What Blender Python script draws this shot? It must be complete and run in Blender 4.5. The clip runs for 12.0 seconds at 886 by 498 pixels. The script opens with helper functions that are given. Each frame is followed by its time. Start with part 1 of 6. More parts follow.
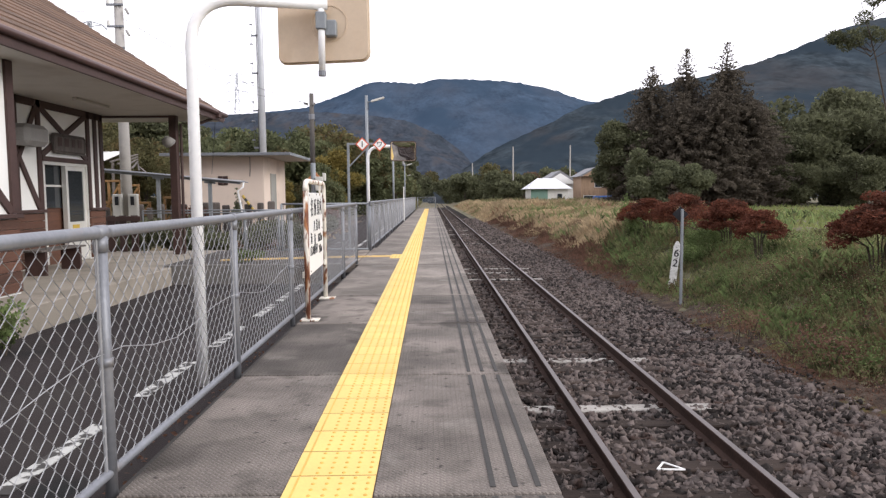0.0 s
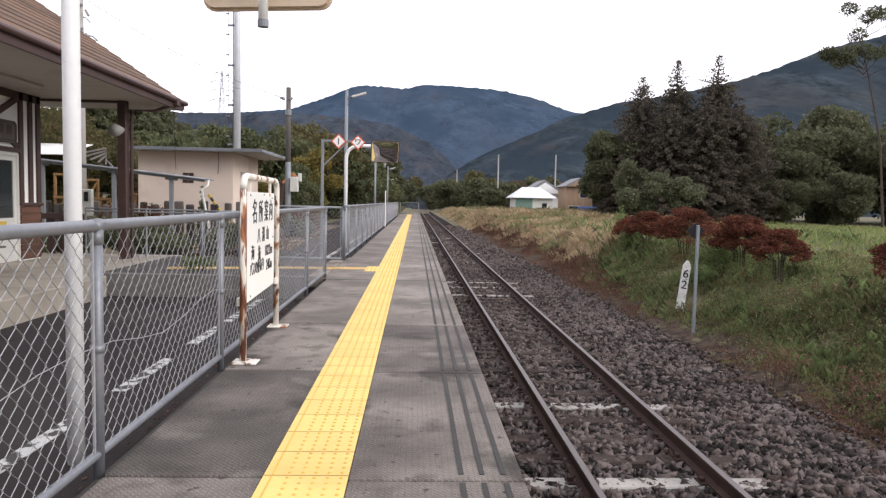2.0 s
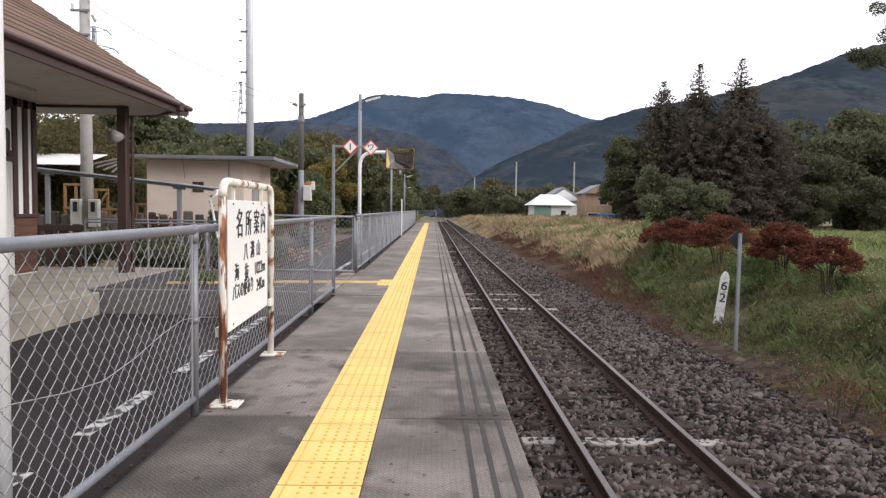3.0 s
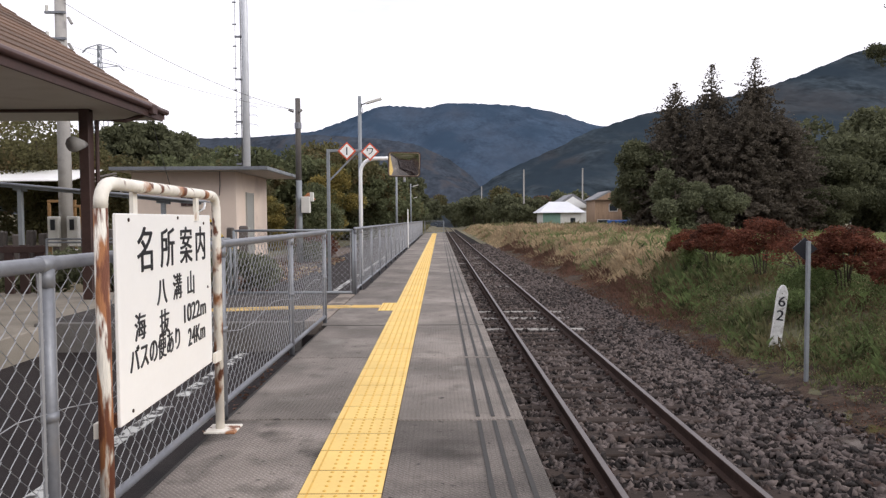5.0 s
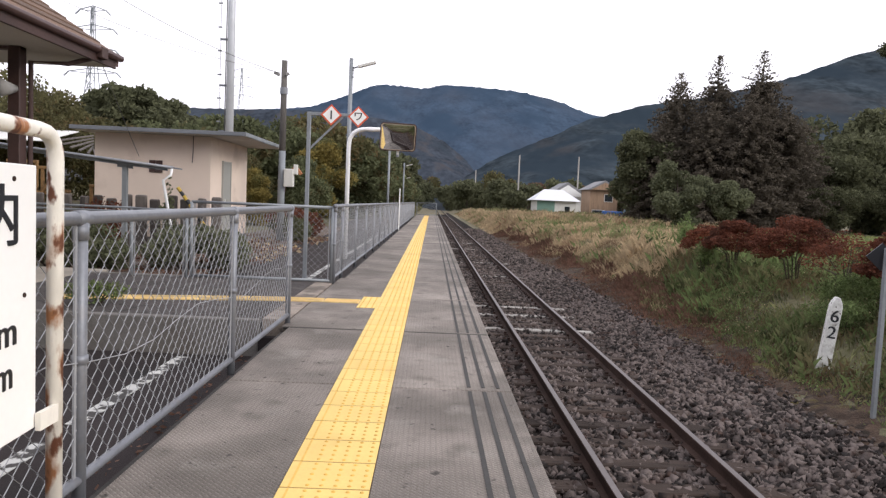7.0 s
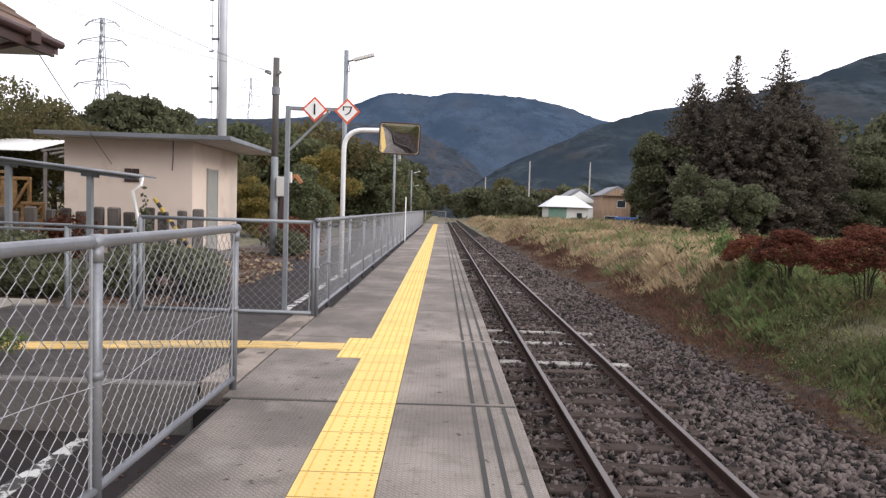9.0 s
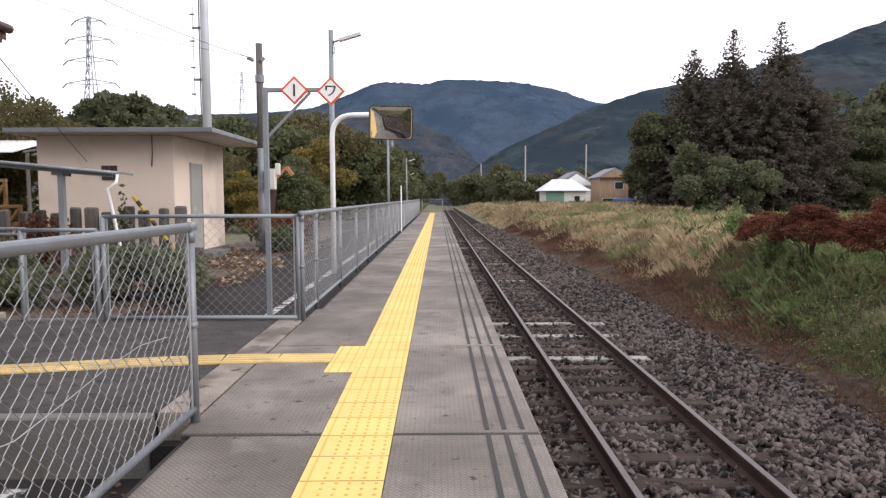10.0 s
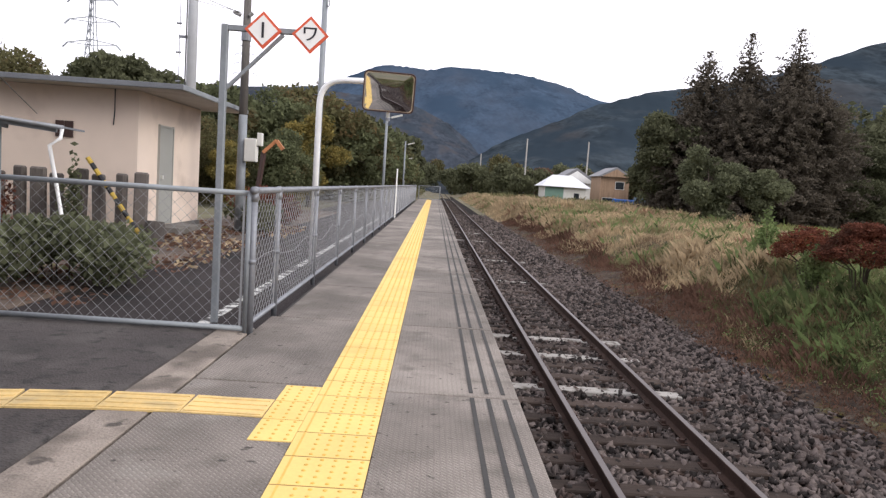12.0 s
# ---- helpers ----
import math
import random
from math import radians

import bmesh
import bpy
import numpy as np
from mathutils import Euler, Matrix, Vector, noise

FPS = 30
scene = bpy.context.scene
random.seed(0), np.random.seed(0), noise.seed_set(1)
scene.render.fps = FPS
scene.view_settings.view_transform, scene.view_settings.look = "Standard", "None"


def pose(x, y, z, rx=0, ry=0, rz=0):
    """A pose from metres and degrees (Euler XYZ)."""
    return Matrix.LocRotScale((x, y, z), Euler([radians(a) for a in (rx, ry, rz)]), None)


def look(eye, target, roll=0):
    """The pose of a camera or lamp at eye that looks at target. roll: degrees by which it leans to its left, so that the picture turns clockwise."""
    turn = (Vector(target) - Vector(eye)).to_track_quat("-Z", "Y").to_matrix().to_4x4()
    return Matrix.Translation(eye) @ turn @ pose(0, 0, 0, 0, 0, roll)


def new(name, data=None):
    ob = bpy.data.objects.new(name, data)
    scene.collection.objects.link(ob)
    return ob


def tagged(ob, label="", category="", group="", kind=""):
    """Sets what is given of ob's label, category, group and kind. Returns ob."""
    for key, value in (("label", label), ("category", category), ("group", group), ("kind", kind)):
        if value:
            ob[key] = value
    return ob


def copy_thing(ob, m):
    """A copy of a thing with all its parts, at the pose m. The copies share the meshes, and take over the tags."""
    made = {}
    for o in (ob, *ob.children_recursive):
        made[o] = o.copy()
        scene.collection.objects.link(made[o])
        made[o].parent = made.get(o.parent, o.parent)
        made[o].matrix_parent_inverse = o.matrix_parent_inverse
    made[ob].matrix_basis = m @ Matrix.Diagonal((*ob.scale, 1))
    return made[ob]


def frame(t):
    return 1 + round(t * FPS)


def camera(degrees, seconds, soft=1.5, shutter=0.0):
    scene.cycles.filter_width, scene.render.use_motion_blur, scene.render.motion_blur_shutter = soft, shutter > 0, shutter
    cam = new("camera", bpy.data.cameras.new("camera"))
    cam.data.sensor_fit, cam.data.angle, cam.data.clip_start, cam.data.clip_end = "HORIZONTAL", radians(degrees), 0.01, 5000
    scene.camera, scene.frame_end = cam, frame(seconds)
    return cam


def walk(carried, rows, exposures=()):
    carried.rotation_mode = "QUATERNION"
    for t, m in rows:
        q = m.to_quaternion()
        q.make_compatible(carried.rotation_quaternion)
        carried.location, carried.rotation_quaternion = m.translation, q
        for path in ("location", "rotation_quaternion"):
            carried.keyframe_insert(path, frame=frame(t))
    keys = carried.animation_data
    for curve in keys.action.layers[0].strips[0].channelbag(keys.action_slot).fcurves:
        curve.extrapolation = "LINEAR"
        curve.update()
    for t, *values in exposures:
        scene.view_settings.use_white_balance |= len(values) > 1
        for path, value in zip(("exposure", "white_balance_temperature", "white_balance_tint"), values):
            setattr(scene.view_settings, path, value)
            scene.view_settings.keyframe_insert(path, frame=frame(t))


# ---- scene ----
cam = camera(65.3, 12.0, soft=1.35)
PATH = [
    (0, (0.022, -0.083, 1.279), (0.054, 1.91, 1.125), -0.5),
    (0.5, (0.021, 0.363, 1.287), (0.003, 2.357, 1.133), -0.3),
    (1, (0.007, 0.804, 1.292), (0.045, 2.799, 1.158), 0.6),
    (1.5, (0.033, 1.255, 1.284), (0.108, 3.25, 1.157), 0.3),
    (2, (0.038, 1.698, 1.277), (0.122, 3.692, 1.141), 1.3),
    (2.5, (0.053, 2.174, 1.274), (0.143, 4.167, 1.139), 0.2),
    (3, (0.065, 2.62, 1.281), (0.097, 4.616, 1.167), 0.9),
    (5, (0.037, 4.37, 1.291), (0.046, 6.368, 1.205), -0.3),
    (5.5, (0.029, 4.825, 1.284), (0.04, 6.823, 1.19), 1.5),
    (6, (-0.009, 5.263, 1.29), (0.02, 7.259, 1.165), 2.0),
    (6.5, (-0.004, 5.73, 1.281), (0.034, 7.725, 1.149), 1.5),
    (7, (-0.027, 6.177, 1.26), (0.011, 8.173, 1.125), 2.5),
    (9, (0.023, 8.182, 1.317), (0.031, 10.179, 1.202), 1.9),
    (9.5, (0.011, 8.597, 1.307), (-0.033, 10.595, 1.208), 1.4),
    (10, (0.01, 9.051, 1.3), (0.024, 11.045, 1.151), -0.2),
    (10.5, (0.002, 9.507, 1.306), (-0.004, 11.502, 1.175), 1.9),
    (11, (-0.008, 9.956, 1.319), (0.03, 11.951, 1.188), 1.2),
    (11.5, (0.008, 10.426, 1.312), (0.051, 12.42, 1.163), 2.2),
    (12, (-0.029, 10.906, 1.276), (0.006, 12.897, 1.093), 3.9),
]
walk(cam, [(t, look(eye, target, roll)) for t, eye, target, roll in PATH],
     [(0.0, 0.12), (2.0, 0.08), (3.0, 0.03), (5.0, -0.18), (6.5, -0.10), (7.0, -0.03), (9.0, 0.08), (12.0, 0.07)])

# ---- world, sun ----
world = bpy.data.worlds.new("overcast")
scene.world = world
world.use_nodes = True
wn, wl = world.node_tree.nodes, world.node_tree.links
wn.clear()
sky = wn.new("ShaderNodeTexSky")
sky.sky_type, sky.sun_disc = "NISHITA", False
sky.sun_elevation, sky.sun_rotation = radians(27), radians(115)
sky_dim = wn.new("ShaderNodeMix")
sky_dim.data_type, sky_dim.blend_type = "RGBA", "MULTIPLY"
sky_dim.inputs[0].default_value = 1.0
sky_dim.inputs[7].default_value = (0.12, 0.12, 0.12, 1)
cloud_at = wn.new("ShaderNodeTexCoord")
cloud_map = wn.new("ShaderNodeMapping")
cloud_map.inputs["Scale"].default_value = (1.0, 1.0, 5.0)
cloud = wn.new("ShaderNodeTexNoise")
cloud.inputs["Scale"].default_value, cloud.inputs["Detail"].default_value = 1.6, 6.0
cloud_ramp = wn.new("ShaderNodeValToRGB")
cloud_ramp.color_ramp.elements[0].position, cloud_ramp.color_ramp.elements[0].color = 0.34, (0.58, 0.58, 0.58, 1)
cloud_ramp.color_ramp.elements[1].position, cloud_ramp.color_ramp.elements[1].color = 0.50, (1, 1, 1, 1)
sky_mix = wn.new("ShaderNodeMix")
sky_mix.data_type = "RGBA"
sky_mix.inputs[7].default_value = (1.46, 1.43, 1.55, 1)
sky_out = wn.new("ShaderNodeBackground")
sky_out.inputs["Strength"].default_value = 1.0
world_out = wn.new("ShaderNodeOutputWorld")
wl.new(sky.outputs[0], sky_dim.inputs[6])
wl.new(cloud_at.outputs["Generated"], cloud_map.inputs["Vector"])
wl.new(cloud_map.outputs[0], cloud.inputs["Vector"])
wl.new(cloud.outputs[0], cloud_ramp.inputs[0])
wl.new(cloud_ramp.outputs[0], sky_mix.inputs[0])
wl.new(sky_dim.outputs[2], sky_mix.inputs[6])
wl.new(sky_mix.outputs[2], sky_out.inputs["Color"])
wl.new(sky_out.outputs[0], world_out.inputs["Surface"])
sun = new("sun", bpy.data.lights.new("sun", "SUN"))
sun.data.energy, sun.data.angle, sun.data.color = 1.7, radians(25), (1.0, 0.95, 0.88)
sun.matrix_world = look((60, -8, 34), (0, 20, 0))


# ---- materials ----
def mat(name, base, rough=0.8, metal=0.0, var=0.22, scale=2.0, fine=35.0, bump=0.15, stain=None, stretch=(1, 1, 1), rand=0.0, island=0.0, spec=0.5, tread=0.0):
    """A surface with broad and fine variation; stain: colour, scale, low, high."""
    m = bpy.data.materials.new(name)
    m.use_nodes = True
    n, l = m.node_tree.nodes, m.node_tree.links
    b = n["Principled BSDF"]
    b.inputs["Roughness"].default_value, b.inputs["Metallic"].default_value = rough, metal
    b.inputs["Specular IOR Level"].default_value = spec
    geo = n.new("ShaderNodeNewGeometry")
    mp = n.new("ShaderNodeMapping")
    mp.inputs["Scale"].default_value = stretch
    l.new(geo.outputs["Position"], mp.inputs["Vector"])
    big, small = n.new("ShaderNodeTexNoise"), n.new("ShaderNodeTexNoise")
    for t, s, d in ((big, scale, 5.0), (small, fine, 4.0)):
        t.inputs["Scale"].default_value, t.inputs["Detail"].default_value = s, d
        l.new(mp.outputs[0], t.inputs["Vector"])
    add = n.new("ShaderNodeMath")
    add.operation = "MULTIPLY_ADD"
    add.inputs[1].default_value = 0.6
    l.new(big.outputs[0], add.inputs[0])
    part2 = n.new("ShaderNodeMath")
    part2.operation = "MULTIPLY"
    part2.inputs[1].default_value = 0.4
    l.new(small.outputs[0], part2.inputs[0])
    l.new(part2.outputs[0], add.inputs[2])
    value = add.outputs[0]
    for amount, node, out in ((rand, "ShaderNodeObjectInfo", "Random"), (island, "ShaderNodeNewGeometry", "Random Per Island")):
        if amount:
            src = n.new(node)
            one = n.new("ShaderNodeMath")
            one.operation = "SUBTRACT"
            one.inputs[1].default_value = 0.5
            l.new(src.outputs[out], one.inputs[0])
            two = n.new("ShaderNodeMath")
            two.operation = "MULTIPLY_ADD"
            two.inputs[1].default_value = amount
            l.new(one.outputs[0], two.inputs[0])
            l.new(value, two.inputs[2])
            value = two.outputs[0]
    ramp = n.new("ShaderNodeValToRGB")
    lo, hi = ramp.color_ramp.elements
    lo.position, hi.position = 0.28, 0.72
    lo.color = (*[c * (1 - 1.6 * var) for c in base], 1)
    hi.color = (*[min(1, c * (1 + 1.6 * var)) for c in base], 1)
    l.new(value, ramp.inputs[0])
    colour = ramp.outputs[0]
    for st in ([stain] if stain and not isinstance(stain, list) else stain or []):
        col, s, a, z = st
        t = n.new("ShaderNodeTexNoise")
        t.inputs["Scale"].default_value, t.inputs["Detail"].default_value = s, 7.0
        l.new(mp.outputs[0], t.inputs["Vector"])
        r = n.new("ShaderNodeMapRange")
        r.inputs[1].default_value, r.inputs[2].default_value = a, z
        l.new(t.outputs[0], r.inputs[0])
        mx = n.new("ShaderNodeMix")
        mx.data_type = "RGBA"
        l.new(r.outputs[0], mx.inputs[0])
        l.new(colour, mx.inputs[6])
        mx.inputs[7].default_value = (*col, 1)
        colour = mx.outputs[2]
    l.new(colour, b.inputs["Base Color"])
    if bump:
        bp = n.new("ShaderNodeBump")
        bp.inputs["Strength"].default_value, bp.inputs["Distance"].default_value = bump, 0.02
        l.new(small.outputs[0], bp.inputs["Height"])
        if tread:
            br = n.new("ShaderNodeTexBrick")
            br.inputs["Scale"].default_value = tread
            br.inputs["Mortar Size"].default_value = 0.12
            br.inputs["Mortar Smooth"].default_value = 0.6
            # tread recesses are darkened in the colour, adding to the bump's own shade
            toned = n.new("ShaderNodeMix")
            toned.data_type, toned.blend_type = "RGBA", "MULTIPLY"
            l.new(br.outputs["Fac"], toned.inputs[0])
            l.new(colour, toned.inputs[6])
            toned.inputs[7].default_value = (0.74, 0.73, 0.72, 1)
            l.new(toned.outputs[2], b.inputs["Base Color"])
            turned = n.new("ShaderNodeMapping")
            turned.inputs["Rotation"].default_value = (0, 0, radians(45))
            l.new(geo.outputs["Position"], turned.inputs["Vector"])
            l.new(turned.outputs[0], br.inputs["Vector"])
            b2 = n.new("ShaderNodeBump")
            b2.inputs["Strength"].default_value, b2.inputs["Distance"].default_value = 0.7, 0.005
            l.new(br.outputs["Fac"], b2.inputs["Height"])
            l.new(bp.outputs[0], b2.inputs["Normal"])
            bp = b2
        l.new(bp.outputs[0], b.inputs["Normal"])
    return m


def glassy(name, colour, rough=0.06):
    m = mat(name, colour, rough, var=0.1, bump=0.0, spec=0.9)
    return m


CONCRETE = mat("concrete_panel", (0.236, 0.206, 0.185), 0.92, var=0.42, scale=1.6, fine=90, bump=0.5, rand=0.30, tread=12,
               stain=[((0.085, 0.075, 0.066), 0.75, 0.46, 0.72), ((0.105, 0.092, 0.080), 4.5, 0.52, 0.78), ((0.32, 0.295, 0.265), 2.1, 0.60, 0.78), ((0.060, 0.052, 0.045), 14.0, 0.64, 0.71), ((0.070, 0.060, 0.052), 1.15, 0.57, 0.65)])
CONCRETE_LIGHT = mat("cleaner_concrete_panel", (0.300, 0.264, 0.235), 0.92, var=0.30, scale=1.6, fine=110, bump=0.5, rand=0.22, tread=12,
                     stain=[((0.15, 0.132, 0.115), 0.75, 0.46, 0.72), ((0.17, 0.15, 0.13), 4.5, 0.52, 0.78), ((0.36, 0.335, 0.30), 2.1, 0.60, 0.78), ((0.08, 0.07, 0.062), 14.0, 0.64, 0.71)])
CONCRETE_EDGE = mat("concrete_plain", (0.16, 0.15, 0.14), 0.9, var=0.22, scale=1.4, fine=70, bump=0.3, stain=((0.10, 0.085, 0.07), 1.6, 0.5, 0.75))
COPING = mat("rough_coping_concrete", (0.255, 0.215, 0.182), 0.95, var=0.34, scale=3, fine=80, bump=0.6, stain=[((0.13, 0.108, 0.09), 2.2, 0.50, 0.66), ((0.08, 0.068, 0.058), 7.0, 0.60, 0.70)])
GROOVE = mat("groove_rubber", (0.042, 0.040, 0.038), 0.85, var=0.2, bump=0.1)
JOINT = mat("joint_filler", (0.05, 0.046, 0.042), 0.95, var=0.3, bump=0.2)
TACTILE = mat("tactile_yellow", (0.79, 0.55, 0.175), 0.7, var=0.06, scale=3, fine=50, bump=0.08, rand=0.25, stain=((0.66, 0.43, 0.13), 1.4, 0.58, 0.78))
TILE_JOINT = mat("stained_tile_joint", (0.20, 0.11, 0.035), 0.9, var=0.3, bump=0.1)
TACTILE_WORN = mat("tactile_dots", (0.68, 0.41, 0.09), 0.75, var=0.15, bump=0.1)
TACTILE_OLD = mat("tactile_faded", (0.62, 0.44, 0.18), 0.8, var=0.15, scale=3, fine=50, bump=0.15, rand=0.3, stain=((0.35, 0.28, 0.16), 4.0, 0.5, 0.75))
ASPHALT = mat("asphalt", (0.034, 0.028, 0.028), 0.92, spec=0.2, var=0.3, scale=0.5, fine=160, bump=0.4, stain=[((0.044, 0.038, 0.036), 0.6, 0.53, 0.66), ((0.018, 0.019, 0.019), 0.9, 0.6, 0.7)])
CROSSING = mat("paler_asphalt", (0.058, 0.049, 0.047), 0.95, var=0.35, scale=1.4, fine=70, bump=1.0, stain=[((0.090, 0.080, 0.074), 2.2, 0.5, 0.7), ((0.030, 0.026, 0.025), 9.0, 0.55, 0.66)])
LINE = mat("worn_white_line", (0.52, 0.52, 0.50), 0.85, var=0.12, fine=60, stain=((0.05, 0.046, 0.044), 9.0, 0.48, 0.54))
APRON = mat("apron_concrete", (0.30, 0.265, 0.22), 0.9, var=0.15, scale=1.0, fine=60, bump=0.2, stain=((0.17, 0.15, 0.12), 1.3, 0.5, 0.8))
SOIL = mat("soil", (0.092, 0.068, 0.054), 0.95, var=0.35, scale=1.5, fine=40, bump=0.6, stain=((0.15, 0.11, 0.08), 2.5, 0.52, 0.7))
GROUND = mat("field_ground", (0.105, 0.098, 0.052), 0.95, var=0.35, scale=0.4, fine=12, bump=0.6, stain=[((0.18, 0.135, 0.075), 0.12, 0.5, 0.66), ((0.10, 0.07, 0.045), 0.5, 0.58, 0.75)])
VERGE = mat("verge_earth", (0.060, 0.040, 0.029), 0.95, spec=0.2, var=0.5, scale=3.2, fine=34, bump=1.0, stain=[((0.095, 0.074, 0.058), 5.0, 0.54, 0.64), ((0.085, 0.070, 0.022), 2.6, 0.56, 0.64), ((0.025, 0.019, 0.014), 7.0, 0.56, 0.62)])
GALV = mat("galvanised_steel", (0.225, 0.235, 0.26), 0.5, 0.35, var=0.15, scale=4, fine=40, bump=0.05, stain=((0.22, 0.20, 0.19), 5.0, 0.6, 0.8))
MESHWIRE = mat("mesh_wire", (0.33, 0.335, 0.35), 0.55, 0.2, var=0.15, scale=2, fine=20, bump=0.0)
POLEGREY = mat("grey_paint", (0.25, 0.27, 0.29), 0.55, 0.2, var=0.12, scale=3, fine=30, bump=0.05)
WHITEPIPE = mat("white_painted_pipe", (0.95, 0.96, 0.98), 0.45, var=0.04, scale=4, fine=30, bump=0.04, stain=((0.35, 0.28, 0.2), 9.0, 0.68, 0.76))
RUSTPIPE = mat("rusty_white_pipe", (0.80, 0.76, 0.68), 0.65, var=0.1, scale=5, fine=30, bump=0.2, stretch=(1, 1, 0.5), stain=[((0.36, 0.16, 0.07), 7.0, 0.535, 0.60), ((0.14, 0.05, 0.025), 14.0, 0.57, 0.63)])
RUSTBAR = mat("rust_flaked_pipe", (0.80, 0.76, 0.68), 0.75, var=0.08, scale=22, fine=90, bump=0.4, stretch=(2.2, 2.2, 0.35), stain=[((0.36, 0.15, 0.06), 8.0, 0.47, 0.53), ((0.16, 0.055, 0.028), 14.0, 0.50, 0.58)])
BOARD = mat("white_enamel", (0.94, 0.93, 0.91), 0.35, var=0.02, scale=2, bump=0.0)
INK = mat("black_lettering", (0.012, 0.013, 0.018), 0.5, var=0.1, bump=0.0)
RED = mat("red_enamel", (0.75, 0.12, 0.05), 0.5, var=0.1, bump=0.02)
RAILTOP = mat("rail_running_face", (0.15, 0.13, 0.125), 0.45, 0.6, var=0.12, scale=2, fine=30, bump=0.03)
RAILSIDE = mat("rail_rust", (0.048, 0.028, 0.022), 0.9, 0.0, spec=0.25, var=0.3, scale=3, fine=40, bump=0.2)
SLEEPER = mat("weathered_sleeper", (0.050, 0.037, 0.031), 0.95, spec=0.2, var=0.35, scale=2, fine=22, bump=0.5, stretch=(0.35, 3, 1), rand=0.35)
SLEEPER_PALE = mat("pale_sleeper", (0.33, 0.31, 0.285), 0.9, var=0.2, scale=3, fine=30, bump=0.3, stain=((0.10, 0.085, 0.07), 4.0, 0.56, 0.68))
BALLAST = mat("ballast_stone", (0.088, 0.071, 0.065), 0.88, var=0.48, scale=0.7, fine=60, bump=0.12, island=0.8, spec=0.25, stain=((0.070, 0.044, 0.035), 4.0, 0.58, 0.70))
# near-black, so shade in the gaps between stones comes from the colour
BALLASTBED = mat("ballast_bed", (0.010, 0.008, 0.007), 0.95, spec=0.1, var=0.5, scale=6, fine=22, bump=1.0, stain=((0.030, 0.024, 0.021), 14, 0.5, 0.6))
ROOF = mat("brown_shingle", (0.135, 0.078, 0.050), 0.85, var=0.22, scale=1.5, fine=30, bump=0.3, rand=0.3, island=0.25)
TRIM = mat("dark_brown_trim", (0.055, 0.028, 0.024), 0.6, var=0.2, scale=3, fine=30, bump=0.1)
FASCIA = mat("brown_fascia", (0.095, 0.048, 0.042), 0.55, var=0.15, scale=2, bump=0.05)
PLASTER = mat("white_plaster", (0.84, 0.84, 0.82), 0.85, var=0.05, scale=1.5, fine=60, bump=0.1)
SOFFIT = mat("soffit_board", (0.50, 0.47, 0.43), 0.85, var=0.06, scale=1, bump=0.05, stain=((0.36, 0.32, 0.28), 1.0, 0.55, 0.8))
SIDING = mat("stained_wood_siding", (0.095, 0.042, 0.026), 0.7, var=0.3, scale=3, fine=24, bump=0.2, stretch=(0.4, 0.4, 4), rand=0.3)
HUTWALL = mat("pink_beige_render", (0.74, 0.615, 0.525), 0.9, var=0.05, scale=1.2, fine=90, bump=0.15, stain=((0.40, 0.31, 0.26), 0.8, 0.55, 0.85))
HUTROOF = mat("grey_flat_roof", (0.17, 0.18, 0.20), 0.7, var=0.15, scale=2, bump=0.1)
STEELDOOR = mat("grey_steel_door", (0.33, 0.33, 0.31), 0.5, var=0.06, scale=2, bump=0.02)
ALU = mat("aluminium_frame", (0.74, 0.73, 0.70), 0.4, 0.4, var=0.06, bump=0.02)
DARKGLASS = glassy("window_glass_dark", (0.03, 0.035, 0.04))
WOODPOLE = mat("dark_wood_pole", (0.11, 0.10, 0.093), 0.9, var=0.3, scale=3, fine=25, bump=0.3, stretch=(3, 3, 0.3))
CONCPOLE = mat("concrete_pole", (0.42, 0.40, 0.38), 0.85, var=0.12, scale=2, fine=40, bump=0.1, stain=((0.22, 0.20, 0.18), 2.0, 0.55, 0.8))
MASTSTEEL = mat("mast_steel", (0.60, 0.62, 0.66), 0.5, 0.2, var=0.1, scale=2, bump=0.03)
OLDTIMBER = mat("old_grey_timber", (0.095, 0.082, 0.075), 0.95, var=0.35, scale=3, fine=25, bump=0.5, stretch=(3, 3, 0.4), rand=0.4)
BARK = mat("bark", (0.075, 0.058, 0.045), 0.95, var=0.3, scale=3, fine=20, bump=0.5, stretch=(3, 3, 0.5))
CABLE = mat("black_cable", (0.05, 0.05, 0.055), 0.7, var=0.1, bump=0.0)
SPEAKER = mat("grey_plastic", (0.30, 0.29, 0.28), 0.6, var=0.1, bump=0.02)
WHITEBOX = mat("white_metal_box", (0.66, 0.65, 0.61), 0.5, var=0.06, scale=3, bump=0.02)
YELLOWPAINT = mat("yellow_paint", (0.50, 0.34, 0.05), 0.6, var=0.15, bump=0.05)
ORANGEPAINT = mat("orange_paint", (0.42, 0.17, 0.07), 0.7, var=0.15, bump=0.05)
FRAMEPAINT = mat("rusty_yellow_paint", (0.21, 0.115, 0.04), 0.7, var=0.3, scale=4, fine=30, bump=0.1)
BLUESHEET = mat("blue_sheet", (0.03, 0.11, 0.35), 0.5, var=0.2, bump=0.1)
MIRRORBACK = mat("beige_mirror_back", (0.62, 0.49, 0.36), 0.5, var=0.05, scale=3, bump=0.02, stain=((0.50, 0.36, 0.24), 3.0, 0.55, 0.85))
MIRROR = mat("mirror_face", (0.75, 0.76, 0.78), 0.03, 1.0, var=0.02, bump=0.0)


